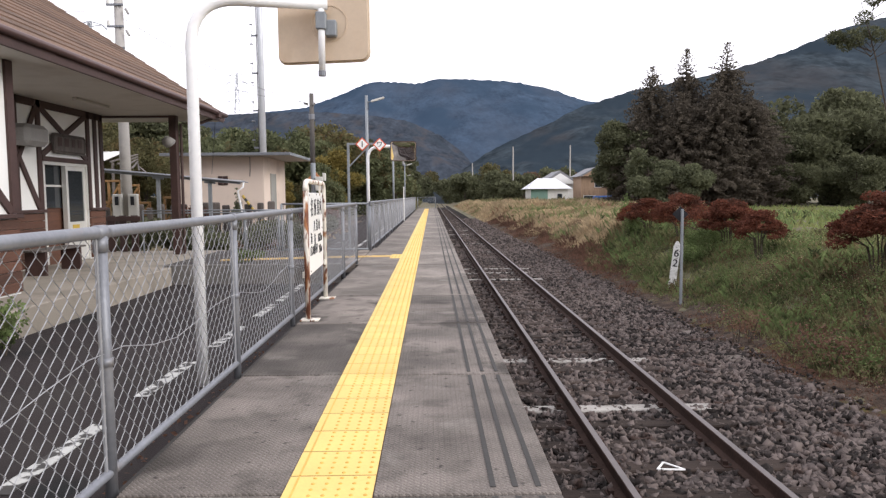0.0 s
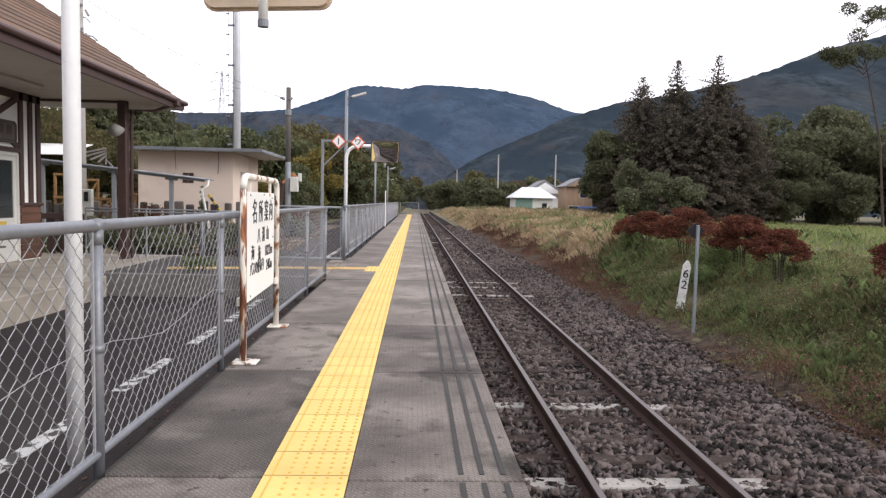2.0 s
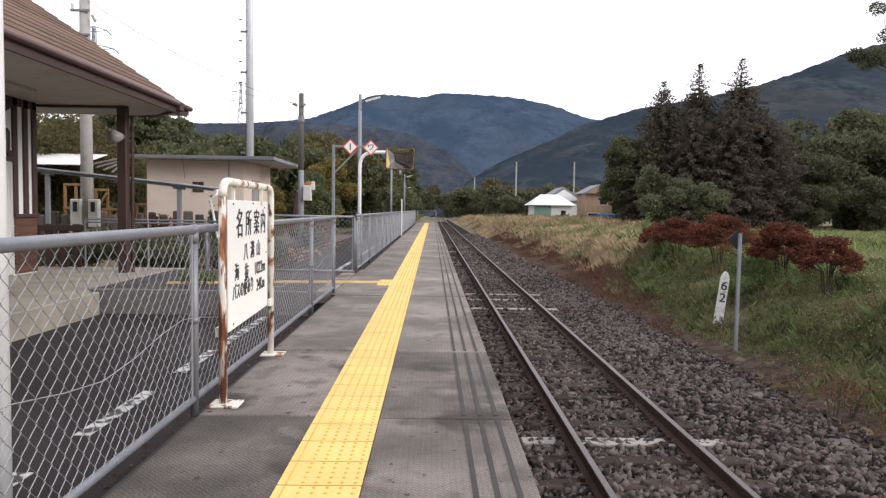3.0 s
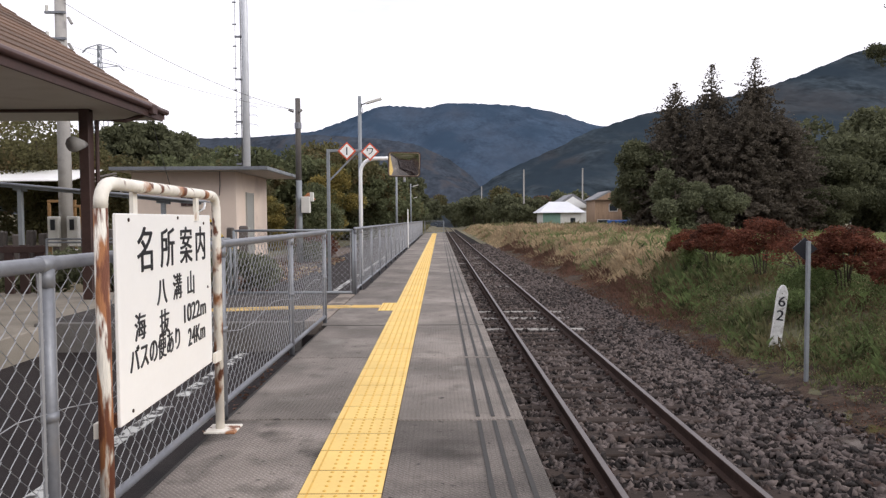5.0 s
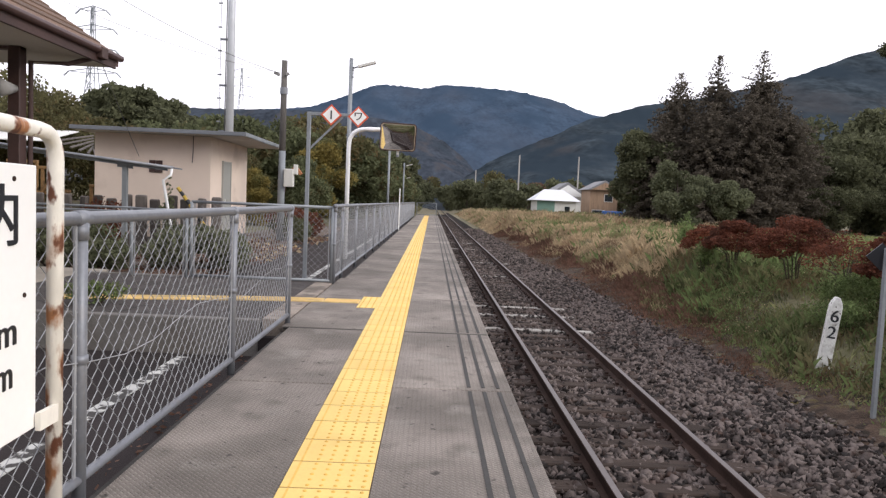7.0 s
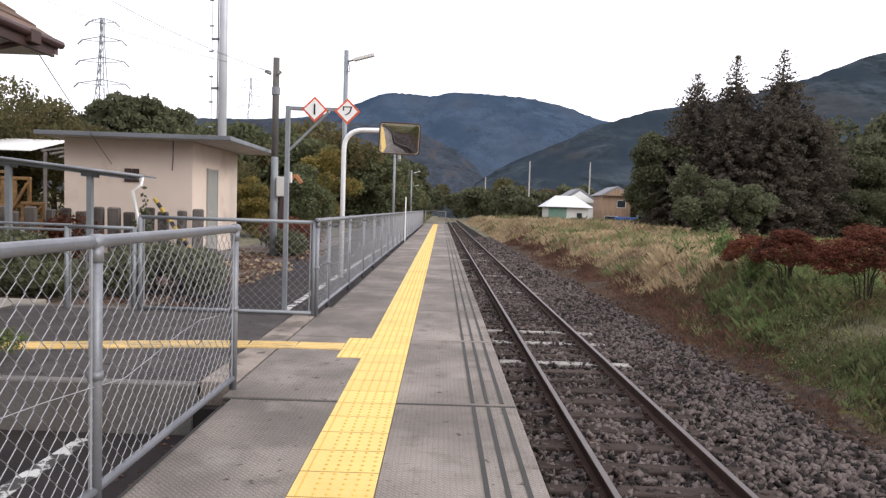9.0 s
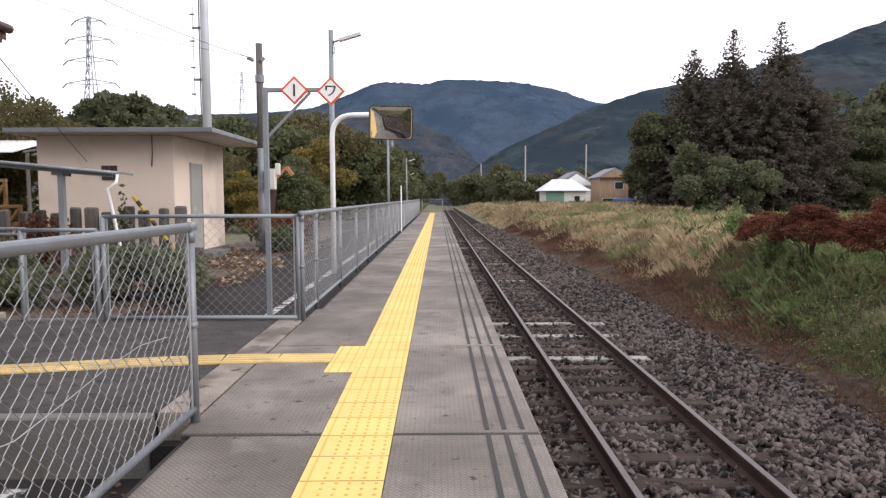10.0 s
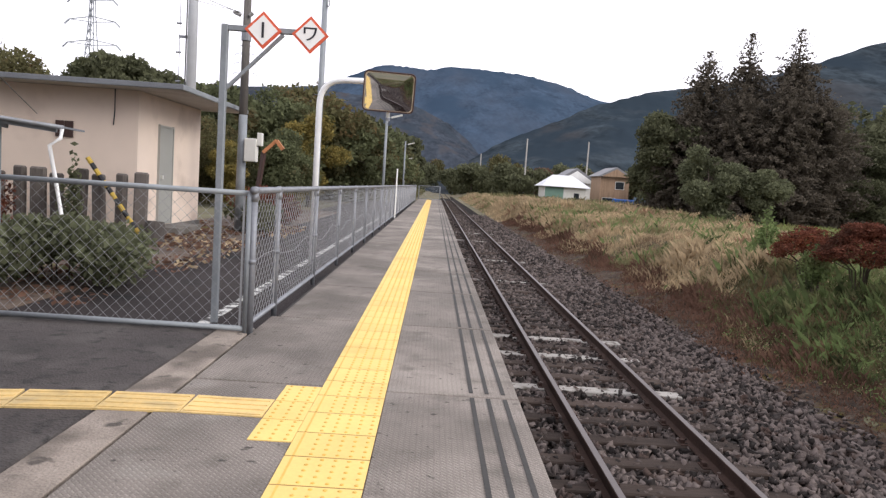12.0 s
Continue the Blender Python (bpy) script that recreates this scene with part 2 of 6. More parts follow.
def leaf(name, base, var=0.26, scale=0.5, stain=None):
    """Thin foliage that lets part of the light through."""
    m = mat(name, base, 0.8, var=var, scale=scale, fine=6, bump=0.0, island=0.24, spec=0.15, stain=stain)
    n, l = m.node_tree.nodes, m.node_tree.links
    b, out = n["Principled BSDF"], n["Material Output"]
    thin, mix = n.new("ShaderNodeBsdfTranslucent"), n.new("ShaderNodeMixShader")
    mix.inputs[0].default_value = 0.40
    l.new(b.inputs["Base Color"].links[0].from_socket, thin.inputs["Color"])
    l.new(b.outputs[0], mix.inputs[1])
    l.new(thin.outputs[0], mix.inputs[2])
    l.new(mix.outputs[0], out.inputs["Surface"])
    return m


LEAF_DARK = leaf("conifer_needles", (0.118, 0.101, 0.079), 0.22)
LEAF_GREEN = leaf("broad_leaves", (0.116, 0.122, 0.070), 0.34)
LEAF_BROWN = leaf("autumn_brown_leaves", (0.150, 0.098, 0.066), 0.3)
LEAF_OLIVE = leaf("autumn_olive_leaves", (0.118, 0.110, 0.052), 0.32, 0.35, ((0.145, 0.095, 0.045), 0.5, 0.54, 0.68))
LEAF_YARD = leaf("yard_tree_leaves", (0.125, 0.138, 0.072), 0.34, 0.4, ((0.17, 0.115, 0.055), 0.45, 0.56, 0.70))
LEAF_YELLOW = leaf("autumn_yellow_leaves", (0.24, 0.19, 0.060), 0.3, 0.8, ((0.12, 0.12, 0.05), 1.0, 0.5, 0.62))
LEAF_PALE = leaf("pale_creeper_leaves", (0.135, 0.145, 0.085))
LEAF_RED = leaf("red_maple_leaves", (0.150, 0.056, 0.036), 0.34, 1.5, [((0.090, 0.042, 0.029), 1.6, 0.52, 0.66), ((0.20, 0.068, 0.036), 2.2, 0.58, 0.70)])
GRASS_GREEN = leaf("green_grass", (0.225, 0.230, 0.112), 0.4, 0.9, [((0.190, 0.135, 0.078), 1.1, 0.46, 0.62), ((0.070, 0.078, 0.036), 1.9, 0.52, 0.64)])
GRASS_FIELD = leaf("field_grass", (0.225, 0.262, 0.098), 0.3, 0.3, ((0.24, 0.19, 0.10), 0.5, 0.54, 0.68))
GRASS_LUSH = leaf("lush_weeds", (0.170, 0.222, 0.088), 0.34, 1.1, [((0.135, 0.108, 0.058), 1.4, 0.56, 0.70), ((0.050, 0.062, 0.028), 2.3, 0.54, 0.64)])
GRASS_DRY = leaf("dry_grass", (0.46, 0.355, 0.225), 0.34, 0.4, [((0.235, 0.240, 0.115), 0.28, 0.50, 0.60), ((0.29, 0.175, 0.115), 0.55, 0.56, 0.66)])
GRASS_RUST = leaf("reddish_dry_grass", (0.165, 0.095, 0.068), 0.35, 0.5)


# ---- builders ----
ORIGIN = {}


def thing(name, at, label, category, group="", kind=""):
    """A top-level thing: an Empty at its base."""
    ob = new(name)
    ob.empty_display_size = 0.2
    ob.location = at
    ORIGIN[ob] = Vector(at)
    return tagged(ob, label, category, group, kind)


def part(name, bm, material, parent=None, label="", smooth=False):
    """Links a bmesh, drawn in world places, as one mesh object under a thing or part."""
    data = bpy.data.meshes.new(name)
    if parent is not None:
        bmesh.ops.translate(bm, verts=bm.verts, vec=-ORIGIN[parent])
    bm.to_mesh(data)
    bm.free()
    data.materials.append(material)
    if smooth:
        data.polygons.foreach_set("use_smooth", [True] * len(data.polygons))
    ob = new(name, data)
    if parent is not None:
        ob.parent = parent
        ORIGIN[ob] = ORIGIN[parent]
    else:
        ORIGIN[ob] = Vector((0, 0, 0))
    if label:
        ob["label"] = label
    return ob


def from_arrays(name, verts, faces, material, parent=None, smooth=False):
    data = bpy.data.meshes.new(name)
    verts = np.asarray(verts, float)
    if parent is not None:
        verts = verts - np.array(ORIGIN[parent])
    faces = np.asarray(faces)
    data.vertices.add(len(verts))
    data.vertices.foreach_set("co", verts.ravel())
    k = faces.shape[1]
    data.loops.add(faces.size)
    data.loops.foreach_set("vertex_index", faces.ravel())
    data.polygons.add(len(faces))
    data.polygons.foreach_set("loop_start", np.arange(0, faces.size, k))
    if smooth:
        data.polygons.foreach_set("use_smooth", [True] * len(faces))
    data.update(calc_edges=True)
    data.materials.append(material)
    ob = new(name, data)
    ORIGIN[ob] = Vector((0, 0, 0))
    if parent is not None:
        ob.parent = parent
        ORIGIN[ob] = ORIGIN[parent]
    return ob


def box(bm, x0, x1, y0, y1, z0, z1, bevel=0.0, turn=None):
    v = [bm.verts.new(p) for p in ((x0, y0, z0), (x1, y0, z0), (x1, y1, z0), (x0, y1, z0), (x0, y0, z1), (x1, y0, z1), (x1, y1, z1), (x0, y1, z1))]
    f = [bm.faces.new([v[i] for i in q]) for q in ((3, 2, 1, 0), (4, 5, 6, 7), (0, 1, 5, 4), (1, 2, 6, 5), (2, 3, 7, 6), (3, 0, 4, 7))]
    if bevel:
        bmesh.ops.bevel(bm, geom=list({e for g in f for e in g.edges}), offset=bevel, segments=1, affect="EDGES")
    return bm


def boxed(*a, bevel=0.0):
    return box(bmesh.new(), *a, bevel=bevel)


def tube(bm, pts, r, seg=10, r1=None, closed=True):
    """A round bar along the points, tapering to r1."""
    pts = [Vector(p) for p in pts]
    rings = []
    up = Vector((0.13, 0.07, 1)).normalized()
    for i, p in enumerate(pts):
        d = (pts[min(i + 1, len(pts) - 1)] - pts[max(i - 1, 0)]).normalized()
        a = d.cross(up)
        a = a.normalized() if a.length > 0.15 else d.cross(Vector((1, 0.1, 0))).normalized()
        b = d.cross(a)
        rr = r if r1 is None else r + (r1 - r) * i / (len(pts) - 1)
        rings.append([bm.verts.new(p + rr * (math.cos(2 * math.pi * k / seg) * a + math.sin(2 * math.pi * k / seg) * b)) for k in range(seg)])
    for i in range(len(rings) - 1):
        best = min(range(seg), key=lambda s: (rings[i][0].co - rings[i + 1][s].co).length)
        for k in range(seg):
            bm.faces.new([rings[i][k], rings[i][(k + 1) % seg], rings[i + 1][(k + 1 + best) % seg], rings[i + 1][(k + best) % seg]])
    if closed:
        bm.faces.new(rings[0][::-1])
        bm.faces.new(rings[-1])
    bmesh.ops.recalc_face_normals(bm, faces=bm.faces)
    return bm


def piped(pts, r, seg=10, r1=None):
    return tube(bmesh.new(), pts, r, seg, r1)


def arc(a, b, c, n=8):
    """Points of a bend from a by way of the corner b to c."""
    a, b, c = Vector(a), Vector(b), Vector(c)
    return [a * (1 - t) ** 2 + b * 2 * t * (1 - t) + c * t * t for t in (i / n for i in range(n + 1))]


def beam(bm, p, q, w, h, up=(0, 0, 1)):
    """A squared bar from p to q, w wide and h deep."""
    p, q = Vector(p), Vector(q)
    d = (q - p).normalized()
    s = d.cross(Vector(up))
    s = s.normalized() if s.length > 1e-3 else Vector((1, 0, 0))
    u = s.cross(d)
    v = [bm.verts.new(c + s * a * w / 2 + u * b * h / 2) for c in (p, q) for a, b in ((-1, -1), (1, -1), (1, 1), (-1, 1))]
    for f in ((0, 1, 2, 3), (7, 6, 5, 4), (0, 4, 5, 1), (1, 5, 6, 2), (2, 6, 7, 3), (3, 7, 4, 0)):
        bm.faces.new([v[i] for i in f])
    bmesh.ops.recalc_face_normals(bm, faces=bm.faces)
    return bm


def lettering(name, body, size, m, material, parent):
    """Raised writing of the built-in font at the pose m."""
    curve = bpy.data.curves.new(name, "FONT")
    curve.body, curve.size, curve.extrude = body, size, 0.0015
    curve.align_x, curve.align_y = "CENTER", "CENTER"
    tmp = new("tmp", curve)
    bpy.context.view_layer.update()
    data = bpy.data.meshes.new_from_object(tmp.evaluated_get(bpy.context.evaluated_depsgraph_get()))
    bpy.data.objects.remove(tmp)
    bold = bmesh.new()
    for k, dx in enumerate((-0.014, 0.0, 0.014)):
        bold.from_mesh(data)
        bold.verts.ensure_lookup_table()
        n = len(bold.verts) // (k + 1)
        for v in bold.verts[n * k:]:
            v.co += Vector((dx * size, 0.3 * dx * size, 0.0002 * k))
    bold.to_mesh(data)
    bold.free()
    data.transform(Matrix.Translation(-ORIGIN[parent]) @ m)
    data.materials.clear()
    data.materials.append(material)
    ob = new(name, data)
    ob.parent = parent
    ORIGIN[ob] = ORIGIN[parent]
    return ob


def sharing(name, data, parent, at):
    """One more piece on a mesh that others share; at is in the world."""
    ob = new(name, data)
    ob.parent = parent
    ob.location = Vector(at) - ORIGIN[parent]
    return ob


# ---- large structure ----


def land(x, y):
    """The height of the ground."""
    right = np.interp(x, [4.2, 5.2, 5.8, 6.4, 7.0, 9, 30, 60, 200], [-1.16, -0.97, -0.84, -0.48, -0.10, -0.05, -0.1, -0.3, 0.5])
    left = np.interp(x, [-400, -60, -30, -12, -1.6, -1.3], [6, 2.5, 0.2, -0.27, -0.27, -1.16])
    left = np.where((x > -9.3) & (x < -1.3) & (y < 13.2), np.minimum(left, -0.65), left)
    h = np.where(x > 2, right, np.where(x < -1.3, left, -1.16))
    far = np.clip((y - 90) / 200, 0, 1)
    h = h * (1 - far) + far * np.where(np.abs(x - 2) < 6, -1.0, -0.4)
    bump = 0.15 * np.sin(x * 1.7 + y * 0.6) * np.sin(y * 0.9 - x * 0.3) * np.clip((x - 5) / 2, 0, 1)
    return h + bump


gx = np.concatenate([np.linspace(-1500, -70, 14), np.linspace(-60, -14, 18), np.linspace(-12, -2, 8), np.linspace(-1.6, 4.2, 8), np.linspace(4.5, 14, 34), np.linspace(15, 70, 30), np.linspace(80, 1500, 16)])
gy = np.concatenate([np.linspace(-1200, -40, 10), np.linspace(-30, -2, 12), np.linspace(0, 45, 70), np.linspace(47, 120, 36), np.linspace(130, 3000, 24)])
GX, GY = np.meshgrid(gx, gy)
cols = len(gx)
idx = np.arange(len(gy) * cols).reshape(len(gy), cols)
quads = np.stack([idx[:-1, :-1], idx[:-1, 1:], idx[1:, 1:], idx[1:, :-1]], -1).reshape(-1, 4)
ground = from_arrays("ground", np.stack([GX, GY, land(GX, GY)], -1).reshape(-1, 3), quads, GROUND, smooth=True)
tagged(ground, "grassy field ground with bare earth beside the railway", "ground", kind="structure")

# asphalt yard beside the platform, with the raised crossing to the platform
bm = boxed(-5.2, -1.43, -12, 13.1, -0.9, -0.37)
box(bm, -5.2, -1.43, 13.1, 60, -0.9, -0.18)
yard = part("road", bm, ASPHALT)
tagged(yard, "dark worn asphalt yard between station building and platform", "road", kind="structure")
bm = bmesh.new()
box(bm, -5.1, -1.72, 13.2, 16.42, -0.3, -0.004, bevel=0.01)
passage = tagged(part("pavement", bm, CROSSING), "flat asphalt crossing leading onto the platform", "pavement", kind="structure")
part("kerb", boxed(-5.1, -1.43, 16.424, 16.54, -0.5, 0.006, bevel=0.01), CONCRETE_EDGE, passage, "concrete kerb")
part("kerb", boxed(-5.1, -1.72, 13.08, 13.196, -0.6, 0.0, bevel=0.01), CONCRETE_EDGE, passage, "concrete kerb")
bm = bmesh.new()
box(bm, -9.5, -4.9, -8, 13.0, -0.8, -0.03, bevel=0.015)
box(bm, -9.5, -5.104, 13.0, 17.2, -0.5, -0.03, bevel=0.015)
apron = tagged(part("apron", bm, APRON), "pale concrete apron around the station building", "pavement", kind="structure")
soil = part("soil_bed", boxed(-6.6, -4.0, 17.4, 40, -0.5, -0.14, bevel=0.03), SOIL)
tagged(soil, "bare brown soil strip with dead leaves beside the hut", "ground", kind="structure")
for y0, y1 in [(3.7 + 1.9 * k, 4.9 + 1.9 * k) for k in range(-6, 3)] + [(9.4, 10.5), (10.85, 12.93)]:
    part("line_mark", boxed(-2.47, -2.35, y0, y1, -0.368, -0.363), LINE, yard)
for y0 in np.arange(17.0, 58, 1.62):
    part("line_mark", boxed(-2.19, -2.08, float(y0), float(y0) + 1.5, -0.178, -0.173), LINE, yard)

# platform
platform = part("platform", boxed(-1.432, 0.50, -10, 72, -1.3, -0.06), JOINT)
tagged(platform, "long narrow grey concrete station platform with panel deck", "platform", kind="structure")
part("coping", boxed(-1.71, -1.445, 13.2, 16.42, -0.3, -0.002, bevel=0.006), COPING, platform)


def slab(x0, x1, length, material):
    bm = bmesh.new()
    box(bm, x0, x1, 0.008, length - 0.008, -0.06, 0.0, bevel=0.006)
    data = bpy.data.meshes.new("concrete_panel")
    bm.to_mesh(data)
    bm.free()
    data.materials.append(material)
    return data


JOINTS = [6.79 - 2.0 * k for k in range(9, 0, -1)] + [6.79, 8.77, 10.77, 12.77, 15.04, 17.06] + [17.06 + 2.01 * k for k in range(1, 28)]
grip_cache, slab_cache = {}, {}
for ja, jb in zip(JOINTS, JOINTS[1:]):
    length = round(jb - ja, 2)
    cover = CONCRETE_LIGHT if ja > 8.7 else CONCRETE
    at_crossing = 12 < ja < 16
    if (length, cover, at_crossing) not in slab_cache:
        bm = bmesh.new()
        box(bm, 0, 0.025, 0.07, length - 0.03, 0.0006, 0.004)
        grip = bpy.data.meshes.new("grip_strip")
        bm.to_mesh(grip)
        bm.free()
        grip.materials.append(GROOVE)
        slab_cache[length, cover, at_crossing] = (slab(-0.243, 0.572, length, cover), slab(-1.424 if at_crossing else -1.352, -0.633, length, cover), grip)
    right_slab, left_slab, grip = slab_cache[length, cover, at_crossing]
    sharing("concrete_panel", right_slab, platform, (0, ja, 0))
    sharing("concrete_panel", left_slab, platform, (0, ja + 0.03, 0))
    for gx0 in (0.268, 0.366, 0.468):
        sharing("grip_strip", grip, platform, (gx0, ja, 0))
for xa, xb in ((-1.40, -0.64), (-0.236, 0.56)):
    part("joint_strip", boxed(xa, xb, 12.757, 12.787, -0.02, 0.002), JOINT, platform)
part("tactile_bed", boxed(-0.633, -0.243, -10, 69, -0.06, 0.0025), TILE_JOINT, platform)

# tactile tiles
def tile_data(name, w, l, dots, bars=0, material=TACTILE):
    bm = bmesh.new()
    box(bm, 0, w, 0.005, l - 0.005, -0.008, 0.004)
    nx, ny = dots
    if nx:
        off = 0.085 if w > 0.34 else 0.0
        for i in range(nx):
            for j in range(ny):
                cx, cy = off + (w - off) * (i + 0.5) / nx, l * (j + 0.5) / ny
                low = [bm.verts.new((cx + 0.0105 * math.cos(a), cy + 0.0105 * math.sin(a), 0.004)) for a in (k * math.pi / 3 for k in range(6))]
                top = [bm.verts.new((cx + 0.006 * math.cos(a), cy + 0.006 * math.sin(a), 0.009)) for a in (k * math.pi / 3 for k in range(6))]
                for k in range(6):
                    bm.faces.new([low[k], low[(k + 1) % 6], top[(k + 1) % 6], top[k]]).material_index = 1
                bm.faces.new(top).material_index = 1
        if off:
            first = len(bm.faces)
            box(bm, 0.034, 0.044, 0.006, l - 0.006, 0.003, 0.0055)
            bm.faces.ensure_lookup_table()
            for face in bm.faces[first:]:
                face.material_index = 1
    for b in range(bars):
        c = l * (b + 0.5) / bars
        box(bm, 0.012, w - 0.012, c - 0.014, c + 0.014, 0.004, 0.009)
    data = bpy.data.meshes.new(name)
    bm.to_mesh(data)
    bm.free()
    data.materials.append(material)
    data.materials.append(TACTILE_WORN)
    return data


TILE = 0.3045
warn = tile_data("tactile_tile", 0.39, TILE, (5, 5))
strip = tagged(thing("tactile_paving", (-0.44, 15, 0), "bright yellow tactile paving strip with raised dots", "tactile paving"), kind="structure")
for k in range(-38, 215):
    y0 = 2.70 + TILE * k
    if y0 < 68.5:
        sharing("tactile_tile", warn, strip, (-0.633, y0, 0))
square = tile_data("tactile_tile", 0.213, 0.302, (3, 5))
for k in range(3):
    sharing("tactile_tile", square, strip, (-0.848, 14.125 + 0.302 * k, 0.001))
guide = tile_data("guide_tile", 0.43, 0.30, (0, 0), 4, TACTILE_OLD)
lead = tagged(thing("guide_paving", (-2.5, 14.4, 0), "faded yellow guide paving leading across the asphalt", "tactile paving"), kind="structure")
edge_at = Vector((-0.852, 14.44, 0.003))
for k in range(8):
    turn = min(0.215, max(0.0, 0.075 * (k - 0.3)))
    edge_at = edge_at - 0.433 * Vector((math.cos(turn), math.sin(turn), 0))
    tile = sharing("guide_tile", guide, lead, edge_at)
    tile.rotation_euler.z = turn

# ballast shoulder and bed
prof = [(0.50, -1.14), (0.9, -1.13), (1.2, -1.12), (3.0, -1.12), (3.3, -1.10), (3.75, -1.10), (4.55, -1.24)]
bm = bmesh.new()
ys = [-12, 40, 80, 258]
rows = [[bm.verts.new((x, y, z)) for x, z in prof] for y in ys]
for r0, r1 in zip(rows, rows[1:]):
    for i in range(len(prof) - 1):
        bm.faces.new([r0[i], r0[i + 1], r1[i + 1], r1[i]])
bed = tagged(part("ballast_bed", bm, BALLASTBED), "crushed stone bed of the railway, near-black for shaded gaps", "ballast", kind="structure")


SHOULDER = ([0.50, 0.9, 1.2, 3.0, 3.3, 3.75, 4.2, 4.55, 5.4], [-1.125, -1.112, -1.108, -1.108, -1.072, -1.074, -1.11, -1.07, -0.91])


def stones(count, x0, x1, y0, y1, size, seed, bias=1.0):
    rng = np.random.default_rng(seed)
    x = rng.uniform(x0, x1, count)
    y = y0 + (y1 - y0) * rng.uniform(0, 1, count) ** bias
    z = np.interp(x, SHOULDER[0], SHOULDER[1]) + rng.uniform(-0.030, 0.016, count)
    corner = np.array([(-0.55, -0.5, -0.5), (0.55, -0.5, -0.45), (0.0, -0.5, 0.5), (-0.5, 0.5, -0.45), (0.5, 0.5, -0.5), (0.1, 0.5, 0.45)], float)
    tris = np.array([(0, 1, 2), (5, 4, 3), (0, 3, 4), (0, 4, 1), (1, 4, 5), (1, 5, 2), (2, 5, 3), (2, 3, 0)])
    v = corner[None] * rng.uniform(0.55, 1.3, (count, 6, 3)) * size * rng.uniform(0.5, 1.4, (count, 1, 1)) * np.array([1.15, 1.5, 0.72])
    q = rng.normal(size=(count, 4))
    q /= np.linalg.norm(q, axis=1, keepdims=True)
    w, a, b, c = q.T
    rot = np.stack([1 - 2 * (b * b + c * c), 2 * (a * b - c * w), 2 * (a * c + b * w), 2 * (a * b + c * w), 1 - 2 * (a * a + c * c), 2 * (b * c - a * w), 2 * (a * c - b * w), 2 * (b * c + a * w), 1 - 2 * (a * a + b * b)], -1).reshape(-1, 3, 3)
    v = np.einsum("nij,nkj->nki", rot, v) + np.stack([x, y, z], -1)[:, None]
    first = 6 * np.arange(count)[:, None, None]
    return v.reshape(-1, 3), (tris[None] + first).reshape(-1, 3)


v, f = stones(68000, 0.58, 4.56, 2.2, 30, 0.056, 11, 1.45)
near_ballast = tagged(from_arrays("ballast_stones", v, f, BALLAST), "grey and brown crushed ballast stones around the rails", "ballast", kind="stuff")
v, f = stones(15000, 0.58, 4.5, 28, 70, 0.075, 12, 1.3)
far_ballast = tagged(from_arrays("ballast_stones", v, f, BALLAST), "grey and brown crushed ballast stones further along the rails", "ballast", kind="stuff")

v, f = stones(9000, 0.58, 4.5, -9, 2.3, 0.07, 14)
tagged(from_arrays("ballast_stones", v, f, BALLAST), "grey crushed ballast stones where the platform begins", "ballast", kind="stuff")

v, f = stones(5000, 4.1, 4.75, 2.0, 34, 0.036, 13, 1.3)
tagged(from_arrays("verge_gravel", v, f, BALLAST), "loose small gravel spilled over the earth verge", "gravel", kind="stuff")

# track
track = thing("railway_track", (2.066, 20, -1.07), "single railway track with rusty rails on timber sleepers", "railway track", kind="structure")
SECTION = [(-0.062, -1.07), (0.062, -1.07), (0.062, -1.055), (0.012, -1.035), (0.009, -0.965), (0.032, -0.955), (0.032, -0.925), (0.027, -0.92), (-0.027, -0.92), (-0.032, -0.925), (-0.032, -0.955), (-0.009, -0.965), (-0.012, -1.035), (-0.062, -1.055)]
for cx in (1.5, 2.632):
    bm = bmesh.new()
    rings = [[bm.verts.new((cx + dx, y, z)) for dx, z in SECTION] for y in (-12, 60, 258)]
    for r0, r1 in zip(rings, rings[1:]):
        for i in range(len(SECTION)):
            face = bm.faces.new([r0[i], r0[(i + 1) % 14], r1[(i + 1) % 14], r1[i]])
            face.material_index = 1 if i == 7 else 0
    bm.normal_update()
    bmesh.ops.recalc_face_normals(bm, faces=bm.faces)
    rail = part("rail", bm, RAILSIDE, track, "rust-brown rail with a polished top")
    rail.data.materials.append(RAILTOP)
SPACING = 0.558
tie = bmesh.new()
box(tie, -1.05, 1.05, -0.105, 0.105, -0.14, 0.0, bevel=0.012)
tie_data = bpy.data.meshes.new("sleeper")
tie.to_mesh(tie_data)
tie.free()
pale_data = tie_data.copy()
tie_data.materials.append(SLEEPER)
pale_data.materials.append(SLEEPER_PALE)
plate = bmesh.new()
box(plate, -0.13, 0.13, -0.075, 0.075, 0.0, 0.012)
for sx in (-0.10, 0.10):
    box(plate, sx - 0.02, sx + 0.02, -0.03, 0.03, 0.012, 0.045)
plate_data = bpy.data.meshes.new("tie_plate")
plate.to_mesh(plate_data)
plate.free()
plate_data.materials.append(RAILSIDE)
PALE = {0, 4, 21, 24, 26, 38, 47, 61, 70}
for k in range(-22, 200):
    y0 = 7.37 + SPACING * k
    pale = k in PALE
    tie_ob = sharing("sleeper", pale_data if pale else tie_data, track, (2.066, y0, -1.068 + random.uniform(-0.006, 0.006)))
    tie_ob.rotation_euler.z = random.uniform(-0.012, 0.012)
    if y0 < 40:
        for cx in (1.5, 2.632):
            sharing("tie_plate", plate_data, track, (cx, y0, -1.066))

